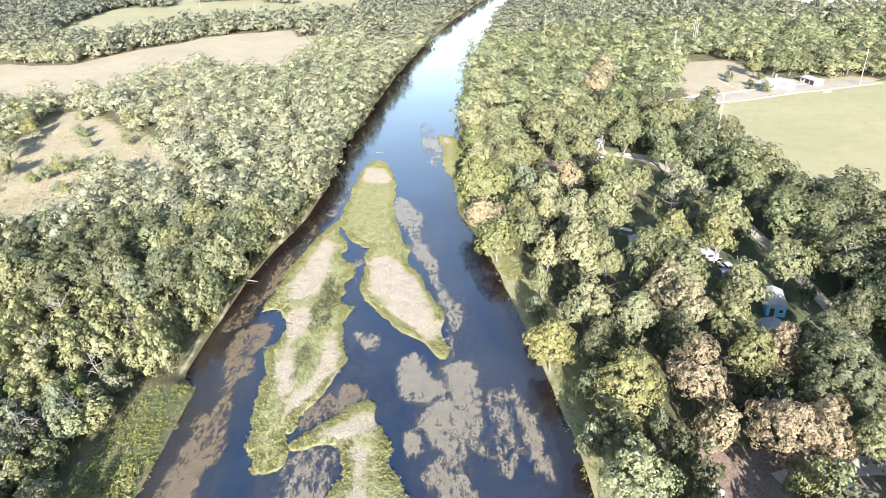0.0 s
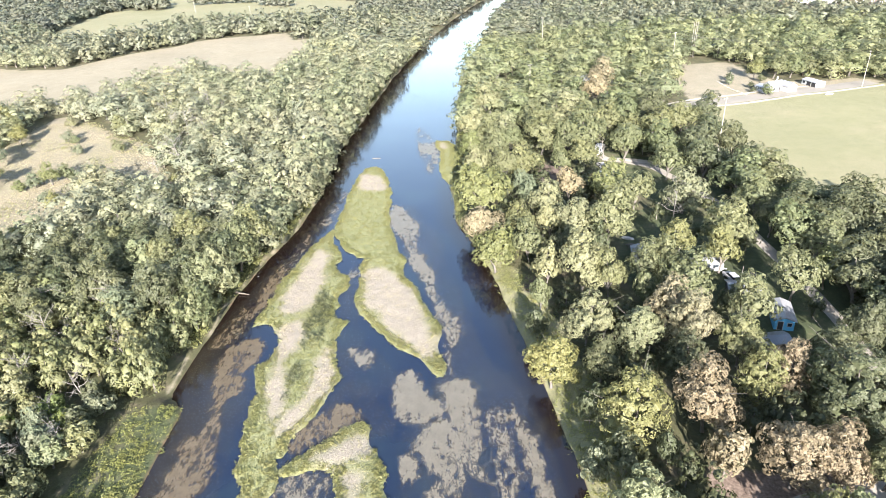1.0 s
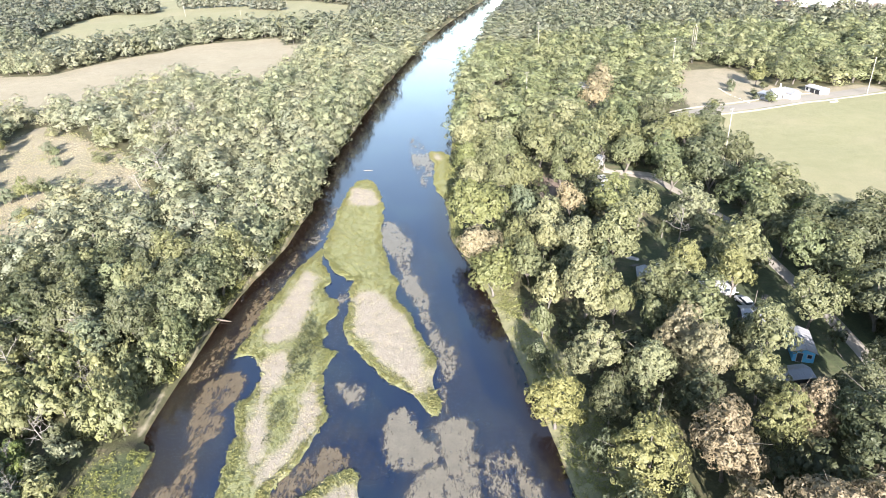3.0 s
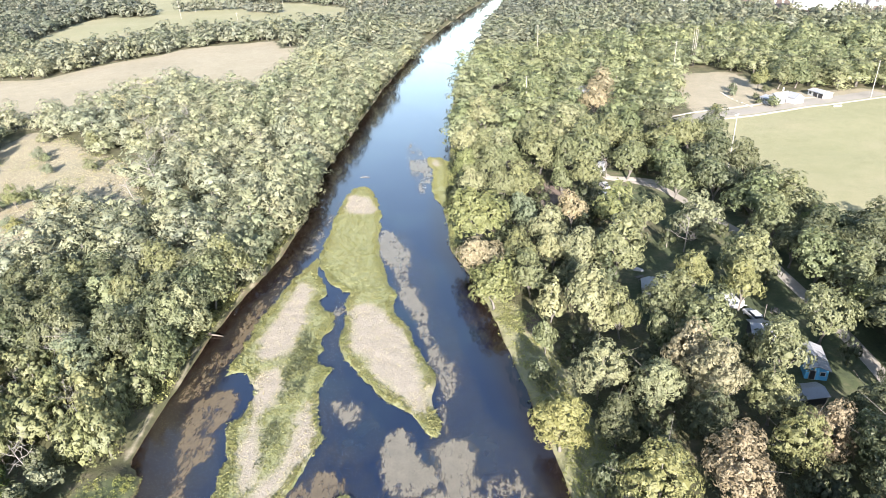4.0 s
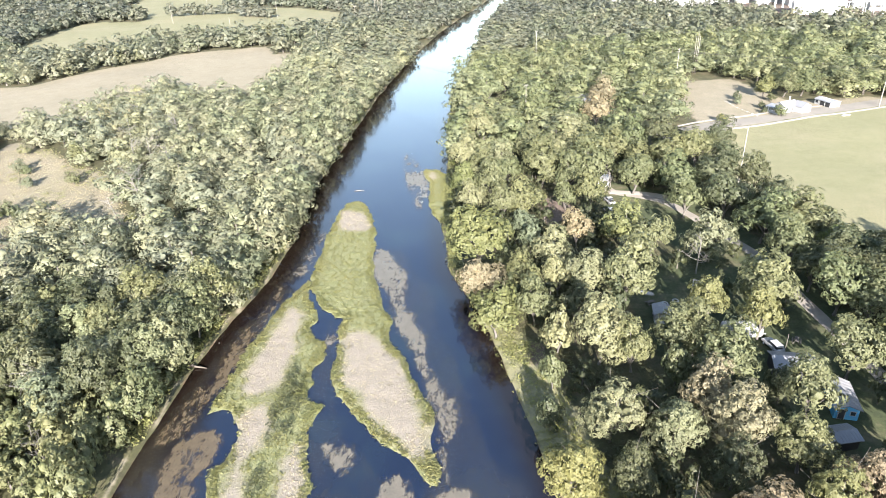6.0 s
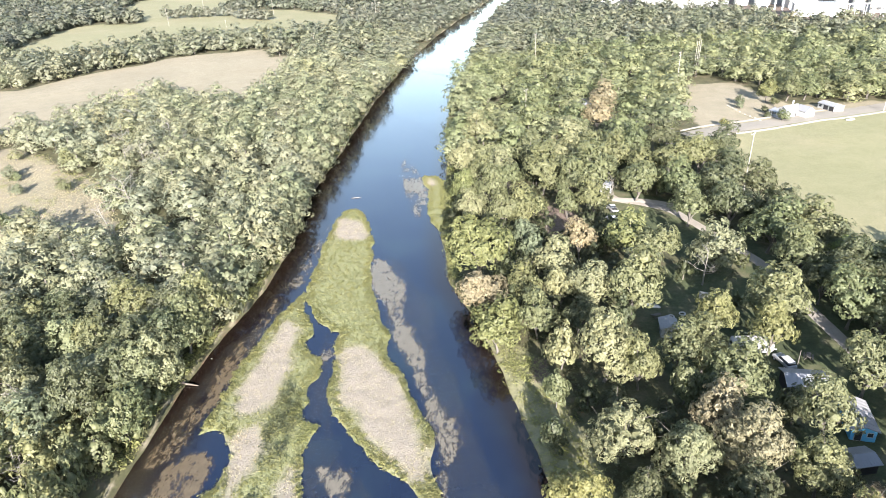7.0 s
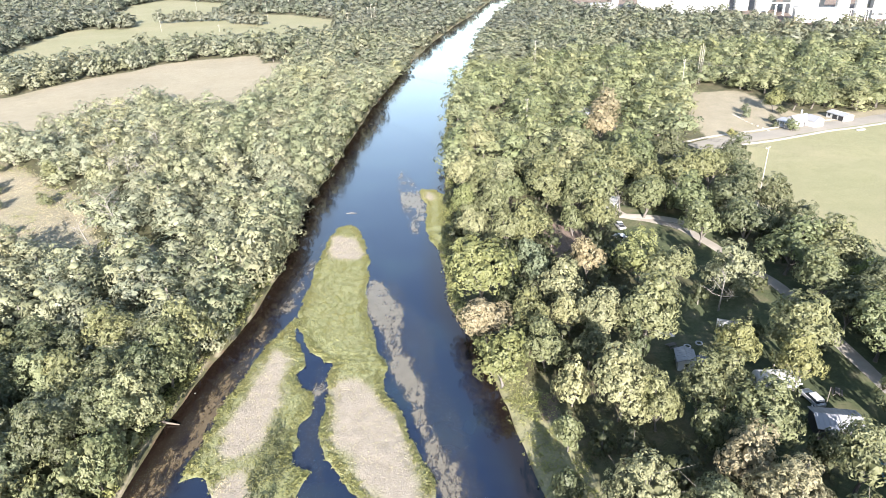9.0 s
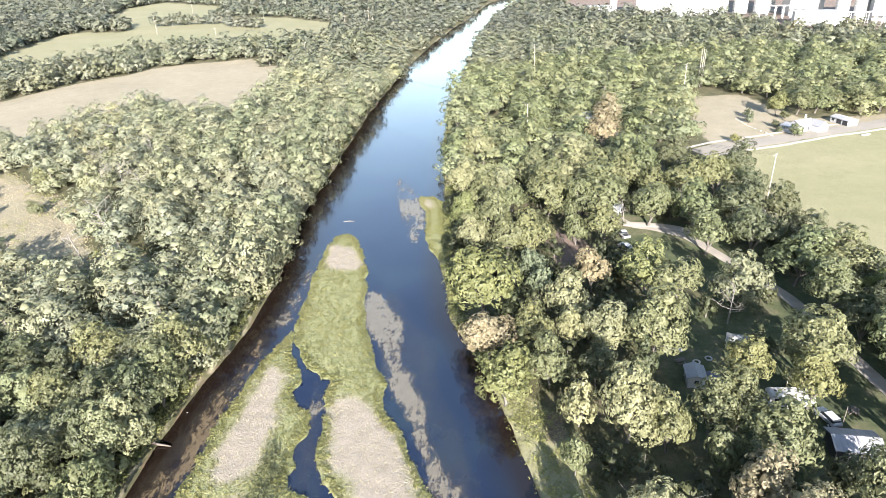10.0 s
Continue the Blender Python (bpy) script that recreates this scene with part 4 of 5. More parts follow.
def woods(name, label, xs, ys, rng, clumps, per, size, clump_r, radius, forms=6, fine=True, leaf=None):
    """Many trees too far off to tell apart, as one mesh with trunks."""
    kinds = []
    for k in range(forms):
        g = np.random.default_rng(300 + k)
        shape = crown_shape(g, 5.0, 11.0, -0.8, 6)
        stem = tube([(0, 0, -0.5), (0, 0, 7)], [0.35, 0.12], 3)
        crown = crown_cards(g, shape, clumps, per, size, clump_r, fine, half=True)
        kinds.append((crown, (stem[0], np.concatenate([stem[1][:, [0, 1, 2]], stem[1][:, [0, 2, 3]]]), None)))
    pick = rng.integers(forms, size=len(xs))
    r = rng.uniform(*radius, len(xs))
    for layer, (word, mat) in enumerate((("crowns", leaf or WOODS), ("trunks", BARK))):
        verts, faces, tones, soft, n = [], [], [], [], 0
        for k in range(forms):
            v, f, out = kinds[k][layer]
            i = np.flatnonzero(pick == k)
            s, a = r[i] / 5.0, rng.uniform(0, 6.28, len(i))
            c, q = np.cos(a) * s, np.sin(a) * s
            h = (0.45 + 0.42 * s) * rng.uniform(0.78, 1.22, len(i)) * np.where(bank(BANK_LEFT, ys[i]) - xs[i] < 12, np.where(xs[i] < bank(BANK_LEFT, ys[i]), 1.2, 1.0), 1.0)
            h *= np.where((ys[i] > 380) & (np.minimum(np.abs(xs[i] - bank(BANK_LEFT, ys[i])), np.abs(xs[i] - bank(BANK_RIGHT, ys[i]))) < 40), 0.62, 1.0)
            w = np.stack([c[:, None] * v[:, 0] - q[:, None] * v[:, 1] + xs[i, None], q[:, None] * v[:, 0] + c[:, None] * v[:, 1] + ys[i, None], h[:, None] * v[:, 2] + land(xs[i], ys[i])[:, None]], -1)
            verts.append(w.reshape(-1, 3))
            faces.append((f[None] + (np.arange(len(i)) * len(v))[:, None, None] + n).reshape(-1, 3))
            tone = np.clip(cloudy(xs[i], ys[i], 45, 6) * 0.7 + rng.uniform(-0.15, 0.5, len(i)), 0, 1)
            tones.append(np.repeat(tone, len(v)))
            if out is not None:
                ca, sa = np.cos(a)[:, None], np.sin(a)[:, None]
                soft.append(np.stack([ca * out[:, 0] - sa * out[:, 1], sa * out[:, 0] + ca * out[:, 1], np.repeat(out[None, :, 2], len(i), 0)], -1).reshape(-1, 3))
            n += len(i) * len(v)
        me = mesh_of(name, np.concatenate(verts), np.concatenate(faces), mat, smooth=layer == 0, tint=np.concatenate(tones), normals=np.concatenate(soft) if soft else None)
        tagged(new(f"{name}_{word}", me), label if layer == 0 else "thin grey-brown trunks of the woods", "woods", kind="stuff")


woods("riverside_scrub", "mixed small trees and scrub on the river bank", bx[by >= 94], by[by >= 94], grow, 40, 18, 0.8, 1.0, (2.0, 3.4), 7, leaf=SCRUB)
lx, ly = scattered(8.2, 148, 430, grow, 18)
rx, ry = scattered(11.0, 200, 430, grow, 18)
clear = (ry > 240) | (rx > 92)
rx, ry = rx[clear], ry[clear]
edge_y = np.arange(150, 430, 6.0)
lx, ly = np.r_[lx, wavy_banks(edge_y)[0] - grow.uniform(3.0, 4.6, len(edge_y))], np.r_[ly, edge_y]
woods("mid_woods", "mixed olive and grey-green woods beside the river", lx[lx < 0], ly[lx < 0], grow, 46, 25, 0.56, 1.0, (4.2, 7.8), 9, fine=False)
woods("broad_woods", "broad-crowned green trees closing over the far bank", rx[rx > 0], ry[rx > 0], grow, 52, 24, 0.58, 0.95, (6.0, 8.6), 9, fine=False, leaf=SUNNY_WOODS)
fx, fy = scattered(9.0, 430, 560, grow, 20)
woods("far_woods", "pale green woods on the river plain", fx, fy, grow, 30, 12, 1.2, 1.05, (4.2, 7.8), 9, fine=False, leaf=PLAIN_WOODS)
fx, fy = scattered(9.4, 560, 700, grow, 20)
woods("outer_woods", "pale green woods far along the river", fx, fy, grow, 28, 9, 1.6, 1.1, (3.8, 7.8), 9, fine=False, leaf=FAR_WOODS)
fx, fy = scattered(12.6, 700, 1080, grow, 20)
woods("distant_woods", "distant pale green woods towards the horizon", fx, fy, grow, 19, 5, 2.4, 1.3, (4.6, 8.8), 8, fine=False, leaf=FAR_WOODS)
# unseen trees, added so that their shadows fall on the near bank
sx, sy = scattered(7.5, 14, 52, grow, 35)
woods("near_woods", "leafy trees along the bank below the flight line, out of view, cast shade ahead", sx, sy, grow, 50, 14, 0.8, 0.85, (4.2, 6.4))
# saplings added to fill gaps between crowns, coloured dark for the shade there
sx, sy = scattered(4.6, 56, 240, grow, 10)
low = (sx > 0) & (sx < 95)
woods("understorey", "small trees and saplings under the tall crowns, leaf colour darkened for shade", sx[low], sy[low], grow, 26, 14, 0.8, 1.0, (1.9, 3.2), 5, leaf=UNDER)


# ---- undergrowth, meadow grass and dead wood ----
def thicket(name, label, category, xs, ys, radius, per, size, mat, rng, tone_scale=9, lift=0.1, level=None):
    """Low leafy clumps on the ground."""
    n = len(xs)
    r = rng.uniform(*radius, n)
    low = np.stack([xs, ys, (land(xs, ys) if level is None else level + 0 * xs) + lift], -1)
    v, f, soft, which = leafy(low, r, np.tile((0.0, 0.0, 1.0), (n, 1)), per + 4, size * r, rng, 0.9, True)
    tone = np.clip(cloudy(xs, ys, tone_scale, 12) * 0.8 + rng.uniform(-0.05, 0.25, n), 0, 0.95)[which]
    tagged(new(name, mesh_of(name, v, f, mat, tint=tone, normals=soft)), label, category, kind="stuff")


brush = np.random.default_rng(55)
n = 26000
ux, uy = brush.uniform(-150, 95, n), brush.uniform(50, 240, n)
l_edge, r_edge = wavy_banks(uy)
off = np.maximum(l_edge - ux, ux - r_edge)
in_grass = np.maximum(inside(BANK_GRASS, ux, uy), inside(REED_BANK, ux, uy))
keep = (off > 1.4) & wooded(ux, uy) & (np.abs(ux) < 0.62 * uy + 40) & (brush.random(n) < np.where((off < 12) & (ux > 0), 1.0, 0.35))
# this filler's dark leaf colour stands in for the shade in the gaps
thicket("undergrowth", "low green shrubs and saplings under the riverside trees, darkened for shade", "undergrowth", ux[keep], uy[keep], (0.5, 1.3), 5, 0.5, UNDER, brush)
keep = (in_grass > 0.2) & (off > 0.5)
gx, gy = np.repeat(ux[keep], 8) + brush.normal(0, 1.2, 8 * keep.sum()), np.repeat(uy[keep], 8) + brush.normal(0, 1.2, 8 * keep.sum())
low_end = gy + brush.normal(0, 4, len(gy)) < 122
good = (inside(BANK_GRASS, gx, gy) > -0.5) & ~low_end
thicket("bank_grass", "tall green and yellow grass on the river bank", "grass", gx[good], gy[good], (0.25, 0.55), 4, 0.6, VERGE, brush, 7)
good = (inside(REED_BANK, gx, gy) > -0.5) | (inside(BANK_GRASS, gx, gy) > -0.5) & low_end
thicket("bank_reeds", "fresh green reeds and grass at the water line", "reeds", gx[good], gy[good], (0.18, 0.5), 6, 0.6, REEDY, brush, 5)
n = 9000
by = brush.uniform(52, 420, n)
side = brush.random(n) < 0.5
l_edge, r_edge = wavy_banks(by)
bx = np.where(side, l_edge - brush.uniform(1.0, 3.6, n), r_edge + brush.uniform(0.2, 3.2, n))
keep = (cloudy(bx, by, 9, 15) > np.where(side, 0.48, 0.36)) & (inside(BANK_GRASS, bx, by) < 0)
thicket("bank_shrubs", "green shrubs and grass tufts overhanging the water line", "shrubs", bx[keep], by[keep], (0.4, 1.0), 4, 0.5, VERGE, brush)

# dark shrubs along the ragged island
n = 900
sx, sy = brush.uniform(-39, -23, n), brush.uniform(85, 134, n)
shady = np.maximum(inside([(-31.2, 131.7), (-27.9, 123.7), (-27.1, 114.4), (-29.9, 106.2), (-32.1, 108.3), (-32.7, 118.1)], sx, sy), inside([(-33.2, 102.5), (-30.7, 104.3), (-29.1, 96.9), (-31.2, 90.4), (-32.8, 95.4)], sx, sy)) + 1.6 * (cloudy(sx, sy, 3, 61) - 0.5)
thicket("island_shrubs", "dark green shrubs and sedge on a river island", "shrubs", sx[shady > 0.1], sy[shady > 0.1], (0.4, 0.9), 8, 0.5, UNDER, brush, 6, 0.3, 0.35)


def blades(name, label, category, xs, ys, tall, wide, mat, rng, bend=0.35):
    n = len(xs)
    h, w = rng.uniform(*tall, n), rng.uniform(*wide, n)
    a = rng.uniform(0, np.pi, n)
    foot = np.stack([xs, ys, land(xs, ys) - 0.05], -1)
    tip = foot + np.stack([rng.normal(0, bend, n) * h, rng.normal(0, bend, n) * h, h], -1)
    edge = np.stack([np.cos(a) * w, np.sin(a) * w, 0 * w], -1)
    v = np.stack([foot - edge, foot + edge, tip + edge * 0.7, tip - edge * 0.7], 1).reshape(-1, 3)
    tone = np.repeat(np.clip(cloudy(xs, ys, 14, 19) * 0.75 + rng.uniform(-0.05, 0.1, n), 0, 0.9), 4)
    up = np.tile((0.0, -0.45, 0.89), (len(v), 1)) + rng.normal(0, 0.15, (len(v), 3))
    tagged(new(name, mesh_of(name, v, np.arange(len(v)).reshape(-1, 4), mat, tint=tone, normals=up)), label, category, kind="stuff")


n = 110000
mx, my = brush.uniform(-185, -66, n), brush.uniform(128, 275, n)
keep = (np.maximum(inside(MEADOW, mx, my), inside(GLADE, mx, my)) > -2) & (brush.random(n) < 0.35 + 0.6 * cloudy(mx, my, 12, 23))
blades("meadow_grass", "tall dry straw-coloured grass in a clearing", "grass", mx[keep], my[keep], (0.1, 0.32), (0.06, 0.16), STRAW, brush, 1.1)
n = 5200
mx, my = brush.uniform(-185, -66, n), brush.uniform(128, 275, n)
deep_in = np.maximum(inside(MEADOW, mx, my), inside(GLADE, mx, my))
keep = (deep_in > -3) & (cloudy(mx, my, 16, 29) > np.where(deep_in < 4, 0.42, 0.56))
thicket("meadow_scrub", "low grey-green scrub and weeds spreading through dry grass", "scrub", mx[keep], my[keep], (0.4, 1.1), 5, 0.5, VERGE, brush, 12)

# bushes and small trees that stand in the clearing and by the farmhouse: x, y, radius, kind
BUSHES = [
    (-187, 265, 5.0, "yellow"), (-178, 254, 4.6, "green"), (-170.7, 246, 3.4, "yellow"), (-169, 227.3, 5.2, "green"), (-163, 219, 4.0, "grey"), (-152.6, 248, 2.6, "grey"),
    (-148.5, 245, 1.9, "green"), (-140.3, 231.2, 2.2, "grey"), (-133.6, 201.3, 3.4, "yellow"), (-131, 206, 3.0, "green"), (-137.6, 198.9, 3.0, "grey"), (-141.5, 196, 2.2, "yellow"),
    (-123, 200.3, 2.7, "green"), (-124.4, 184.3, 2.4, "yellow"), (-128.5, 187.5, 2.0, "grey"), (-133.7, 254, 3.4, "green"), (-152.2, 200.3, 3.6, "green"), (-157, 205, 3.0, "yellow"),
    (-161.9, 268, 2.4, "pale"), (-125.6, 233.1, 2.6, "green"), (-124.4, 210.9, 1.8, "grey"), (-117.5, 157.3, 3.0, "yellow"), (-112, 153, 2.6, "grey"), (-125.4, 155.9, 3.2, "yellow"),
    (-109, 176, 3.2, "green"), (-105, 191, 3.0, "green"), (-113, 168, 2.2, "pale"), (-101, 214, 2.8, "grey"), (-114, 146, 2.8, "green"), (-118, 138, 3.0, "pale"), (-106, 137, 3.0, "yellow"), (-92, 199, 1.8, "yellow"), (-78, 192, 1.6, "grey"),
]
YARD_BUSHES = [
    (135, 274.6, 2.6, "green"), (141.5, 302, 4.2, "yellow"), (133.2, 286, 1.6, "dark"), (126.4, 293.5, 1.8, "grey"), (109.5, 268.5, 2.0, "yellow"), (129.5, 301, 2.2, "dark"), (142.6, 297, 2.0, "dark"),
    (131, 279, 1.4, "dark"), (150.5, 302.5, 5.6, "green"), (159, 304, 6.2, "green"), (168, 306, 5.8, "dark"), (177, 305, 5.6, "green"),
]
for x, y, r, kind in BUSHES + YARD_BUSHES:
    b = tree(x, y, r, kind, grow, 1.0 if r > 3.2 else 0.17 * r / (0.42 + 0.092 * r))
    if r < 3.2:
        tagged(b, f"low rounded {'olive' if kind in ('green', 'dark') else 'grey-green' if kind in ('grey', 'pale') else 'yellow-green'} bush standing in dry grass", "bush", "bushes in the clearings")
        b.name = "bush"

# hedges in the far pasture
hedge = np.array([(-348 + 10 * k, 738 - 5 * k) for k in range(6)] + [(-274 + 8 * k, 734 + 0.6 * k) for k in range(9)] + [(-192 + 8 * k, 708 - 5 * k) for k in range(5)])
woods("hedge_trees", "rounded dark green trees in a row across the pasture", hedge[:, 0], hedge[:, 1], grow, 40, 18, 1.2, 1.0, (5, 7.5), 6, leaf=FAR_WOODS)


def dead_tree(x, y, tall, seed, label="bare dead tree with bleached white branches"):
    g = np.random.default_rng(seed)
    foot = tagged(new("dead_tree"), label, "dead tree", "dead trees")
    lean = g.normal(0, 0.08, 2) * tall
    spine = [(0, 0, -0.4), (lean[0] * 0.3, lean[1] * 0.3, tall * 0.3), (lean[0] * 0.7, lean[1] * 0.7, tall * 0.62), (lean[0], lean[1], tall)]
    thick = 0.017 * tall
    trunk = new("trunk", mesh_of("trunk", *tube(spine, [thick * 1.3, thick, thick * 0.65, thick * 0.15], 7), DEADWOOD, True))
    trunk.parent = foot
    for k in range(9):
        f = g.uniform(0.3, 0.88)
        s = np.array([lean[0] * f, lean[1] * f, tall * f])
        a, out = g.uniform(0, 6.28), tall * g.uniform(0.2, 0.42)
        end = s + (np.cos(a) * out, np.sin(a) * out, out * g.uniform(0.3, 1.0))
        mid = (s + end) / 2 + g.normal(0, 0.12, 3) * out
        pieces = [tube([s, mid, end], [thick * 0.5, thick * 0.34, thick * 0.08], 5)]
        for _ in range(4):
            q = mid + (end - mid) * g.uniform(0, 0.7)
            tip = q + g.normal(0, 0.28, 3) * out + (0, 0, 0.12 * out)
            pieces.append(tube([q, (q + tip) / 2 + g.normal(0, 0.05, 3) * out, tip], [thick * 0.22, thick * 0.15, thick * 0.05], 4))
        limb = new("branch", mesh_of("branch", *joined(pieces), DEADWOOD, True))
        limb.parent = foot
    foot.matrix_basis = Matrix.LocRotScale((x, y, float(land(x, y))), Euler((0, 0, 0)), (1, 1, 1))


DEAD = [
    (-103.5, 273.6, 13), (-104.4, 247.9, 13), (-128, 300, 12), (-80, 96, 9), (-69.5, 74, 9), (-82, 108, 10), (-71.6, 116, 10.5), (-66, 91, 9), (-143, 298, 12),
    (-147, 289, 12), (-107, 243, 12), (-93, 237, 13), (-93, 211, 13), (-94.5, 198, 11), (-120, 268, 13), (-92, 258, 13), (-88, 118, 9), (-64, 79, 8),
]
for k, (x, y, h) in enumerate(DEAD):
    dead_tree(x, y, h * 0.95, 700 + k)
bare = np.random.default_rng(91)
for k in range(16):
    y = bare.uniform(66, 132)
    x = -58 - bare.uniform(0, 0.36 * y)
    dead_tree(x, y, bare.uniform(4.0, 6.5), 720 + k, "bare grey shrub of tangled leafless branches")
dead_tree(57, 154.5, 9.5, 760, "broken dead tree stripped to pale bare limbs")
dead_tree(50.3, 204.6, 7.5, 761, "slim bare pale tree beside the drive")

# ---- along the water ----
g = np.random.default_rng(81)
log = tagged(new("driftwood_log"), "bleached fallen tree trunk lying into the water", "driftwood")
t = new("trunk", mesh_of("trunk", *tube([(-3.4, 0.3, 0.9), (-1, 0, 0.55), (1.5, -0.1, 0.3), (3.6, -0.3, 0.12)], [0.28, 0.32, 0.26, 0.12], 8), POLE_DARK, True))
t.parent = log
for k in range(9):
    a = g.uniform(0, 6.28)
    s = np.array((g.uniform(-3.4, -0.5), 0.1, 0.75))
    e = s + (np.cos(a) * 1.3, np.sin(a) * 1.3, g.uniform(-0.1, 0.9))
    o = new("branch", mesh_of("branch", *tube([s, (s + e) / 2 + g.normal(0, 0.12, 3), e], [0.12, 0.08, 0.02], 5), POLE_DARK, True))
    o.parent = log
log.matrix_basis = pose(-50.9, 130.6, 0.1, 0, 0, -6) @ Matrix.Scale(0.68, 4)


def rock(name, x, y, size, mat, label, category="rock", group="", z=None):
    g = np.random.default_rng(int(abs(x * 131 + y * 17)))
    bm = bmesh.new()
    bmesh.ops.create_icosphere(bm, subdivisions=2, radius=size)
    for v in bm.verts:
        v.co *= 1 + 0.28 * (noise.noise(v.co * (1.4 / size) + Vector((x, y, 0)))) + g.uniform(-0.04, 0.04)
        v.co.z *= 0.6
    me = bpy.data.meshes.new(name)
    bm.to_mesh(me)
    bm.free()
    me.materials.append(mat)
    ob = tagged(new(name, me), label, category, group)
    ob.location = (x, y, (float(land(x, y)) if z is None else z) + 0.2 * size)


rock("boulder", -48.6, 138.8, 0.5, POLE, "pale boulder at the water's edge")
for x, y, s in ((-43.4, 160.5, 0.45), (35.3, 64.4, 0.7), (36.2, 63.2, 0.6), (34.6, 63.4, 0.45), (35.6, 62.3, 0.5)):
    rock("boulder", x, y, s, CONCRETE, "pale boulder lying on the bank", group="boulders")
drift = tagged(new("floating_branch", mesh_of("floating_branch", *tube([(-1.6, 0, 0.05), (0, 0.15, 0.1), (1.7, -0.1, 0.04)], [0.08, 0.16, 0.06], 6), DEADWOOD, True)), "pale branch adrift on the water", "driftwood")
drift.location = (-27.5, 222, 0.0)


# ---- tracks ----
def track(name, label, points, width, mat, lift=0.07):
    p = np.asarray(points, float)
    s = np.r_[0, np.cumsum(np.hypot(*np.diff(p, axis=0).T))]
    t = np.arange(0, s[-1], 1.5)
    x, y = np.interp(t, s, p[:, 0]), np.interp(t, s, p[:, 1])
    for _ in range(4):
        x[1:-1], y[1:-1] = (x[:-2] + 2 * x[1:-1] + x[2:]) / 4, (y[:-2] + 2 * y[1:-1] + y[2:]) / 4
    nx, ny = -np.gradient(y), np.gradient(x)
    ln = np.hypot(nx, ny)
    nx, ny = nx / ln, ny / ln
    rows = []
    for k, f in enumerate(np.linspace(-0.5, 0.5, 7)):
        w = width * (f + (0.10 * (cloudy(t, 0 * t + k, 4, 33 + k) - 0.5) if abs(f) > 0.4 else 0))
        px, py = x + nx * w, y + ny * w
        rows.append(np.stack([px, py, land(px, py) + lift - 0.10 * (abs(f) > 0.45)], -1))
    v = np.stack(rows, 1)
    i, j = np.meshgrid(np.arange(len(t) - 1), np.arange(6), indexing="ij")
    k = i * 7 + j
    tagged(new(name, mesh_of(name, v.reshape(-1, 3), np.stack([k, k + 1, k + 8, k + 7], -1).reshape(-1, 4), mat, True)), label, "road", kind="structure")


track("road_camp", "pale dirt road between camp and trees", CAMP_ROAD, 3.2, DIRT)
track("road_drive", "bright gravel drive", [(50, 205), (53, 204), (59, 202.4), (64, 200), (67, 196)], 3.0, GRAVEL, 0.12)
FIELD_ROAD = [(92, 259), (101.5, 263.5), (128, 272), (163, 282), (190, 291)]
track("road_field", "grey dirt road beside a pasture", FIELD_ROAD, 9, ROAD_GREY)
track("road_field_verge_north", "pale gravel verge", [(x - 2.2, y + 5.8) for x, y in FIELD_ROAD[:4]], 1.6, GRAVEL, 0.13)
track("road_field_verge_south", "pale gravel verge", [(x + 2.0, y - 5.6) for x, y in FIELD_ROAD], 1.8, GRAVEL, 0.13)
track("road_far", "pale dirt lane among trees", [(66, 300), (72, 285), (78, 268), (84, 250)], 3, DIRT)
track("road_landing", "pale worn gravel patch by the bank", [(45, 64.5), (50, 66), (58, 67), (66, 66)], 4, GRAVEL)


# ---- power poles and lines ----
def utility_pole(x, y, top, turn, arms=1, label="tall weathered wooden power pole with a crossarm"):
    z = float(land(x, y))
    thing = tagged(new("utility_pole"), label, "power pole", "power poles")
    thick = 0.17 if arms or top > 9 else 0.09
    part("pole", drum(thick, top - z + 0.5, (0, 0, -0.5), 10, 0.65 * thick), BARK if "dark" in label else POLE, thing)
    for k in range(arms):
        h = top - z - 0.5 - 1.1 * k
        arm = part("crossarm", box((2.0, 0.11, 0.12), (0, 0.16, h), 0, 0.02), POLE, thing)
        for s in (-0.9, 0.0, 0.9):
            part("insulator", drum(0.07, 0.24, (s, 0.16, h + 0.16), 8, 0.05), CONCRETE, arm)
    thing.matrix_basis = pose(x, y, z, 0, 0, turn)


POLES = [
    (83.7, 195.4, 24.1, 35, 1), (107.7, 317, 23.2, 40, 2), (53.4, 378.3, 24.3, 40, 1), (33.6, 272, 20.6, 35, 1), (179.6, 282, 18.0, 60, 2), (220, 340, 12, 60, 1),
    (-364.9, 826.5, 30.2, 20, 1), (-251.5, 674, 19.4, 20, 1), (-268.5, 832.7, 24.3, 20, 2), (-155.8, 696.4, 22.5, 20, 1), (-70.5, 626.4, 16.2, 30, 1), (-79.9, 474.5, 17, 30, 1), (-188.7, 645.9, 9, 20, 1),
    (-53.9, 642.5, 18.4, 30, 1), (-50.2, 633.2, 21.5, 30, 1), (-48.8, 657.1, 17, 30, 1),
]
for row in POLES:
    utility_pole(*row)
for x, y, top in ((131.6, 359.2, 21.2), (133, 360.2, 22.1), (134.4, 361.5, 20.8)):
    utility_pole(x, y, top, 50, 0, "slim pole of a three-pole power structure")
utility_pole(128.8, 298.2, 7.6, 10, 0, "short yard pole beside the farmhouse")
utility_pole(57.6, 132.8, 7.5, 0, 0, "short pole beside the camper")
utility_pole(62.0, 123.6, 6.8, 0, 0, "short dark service pole at the camp")


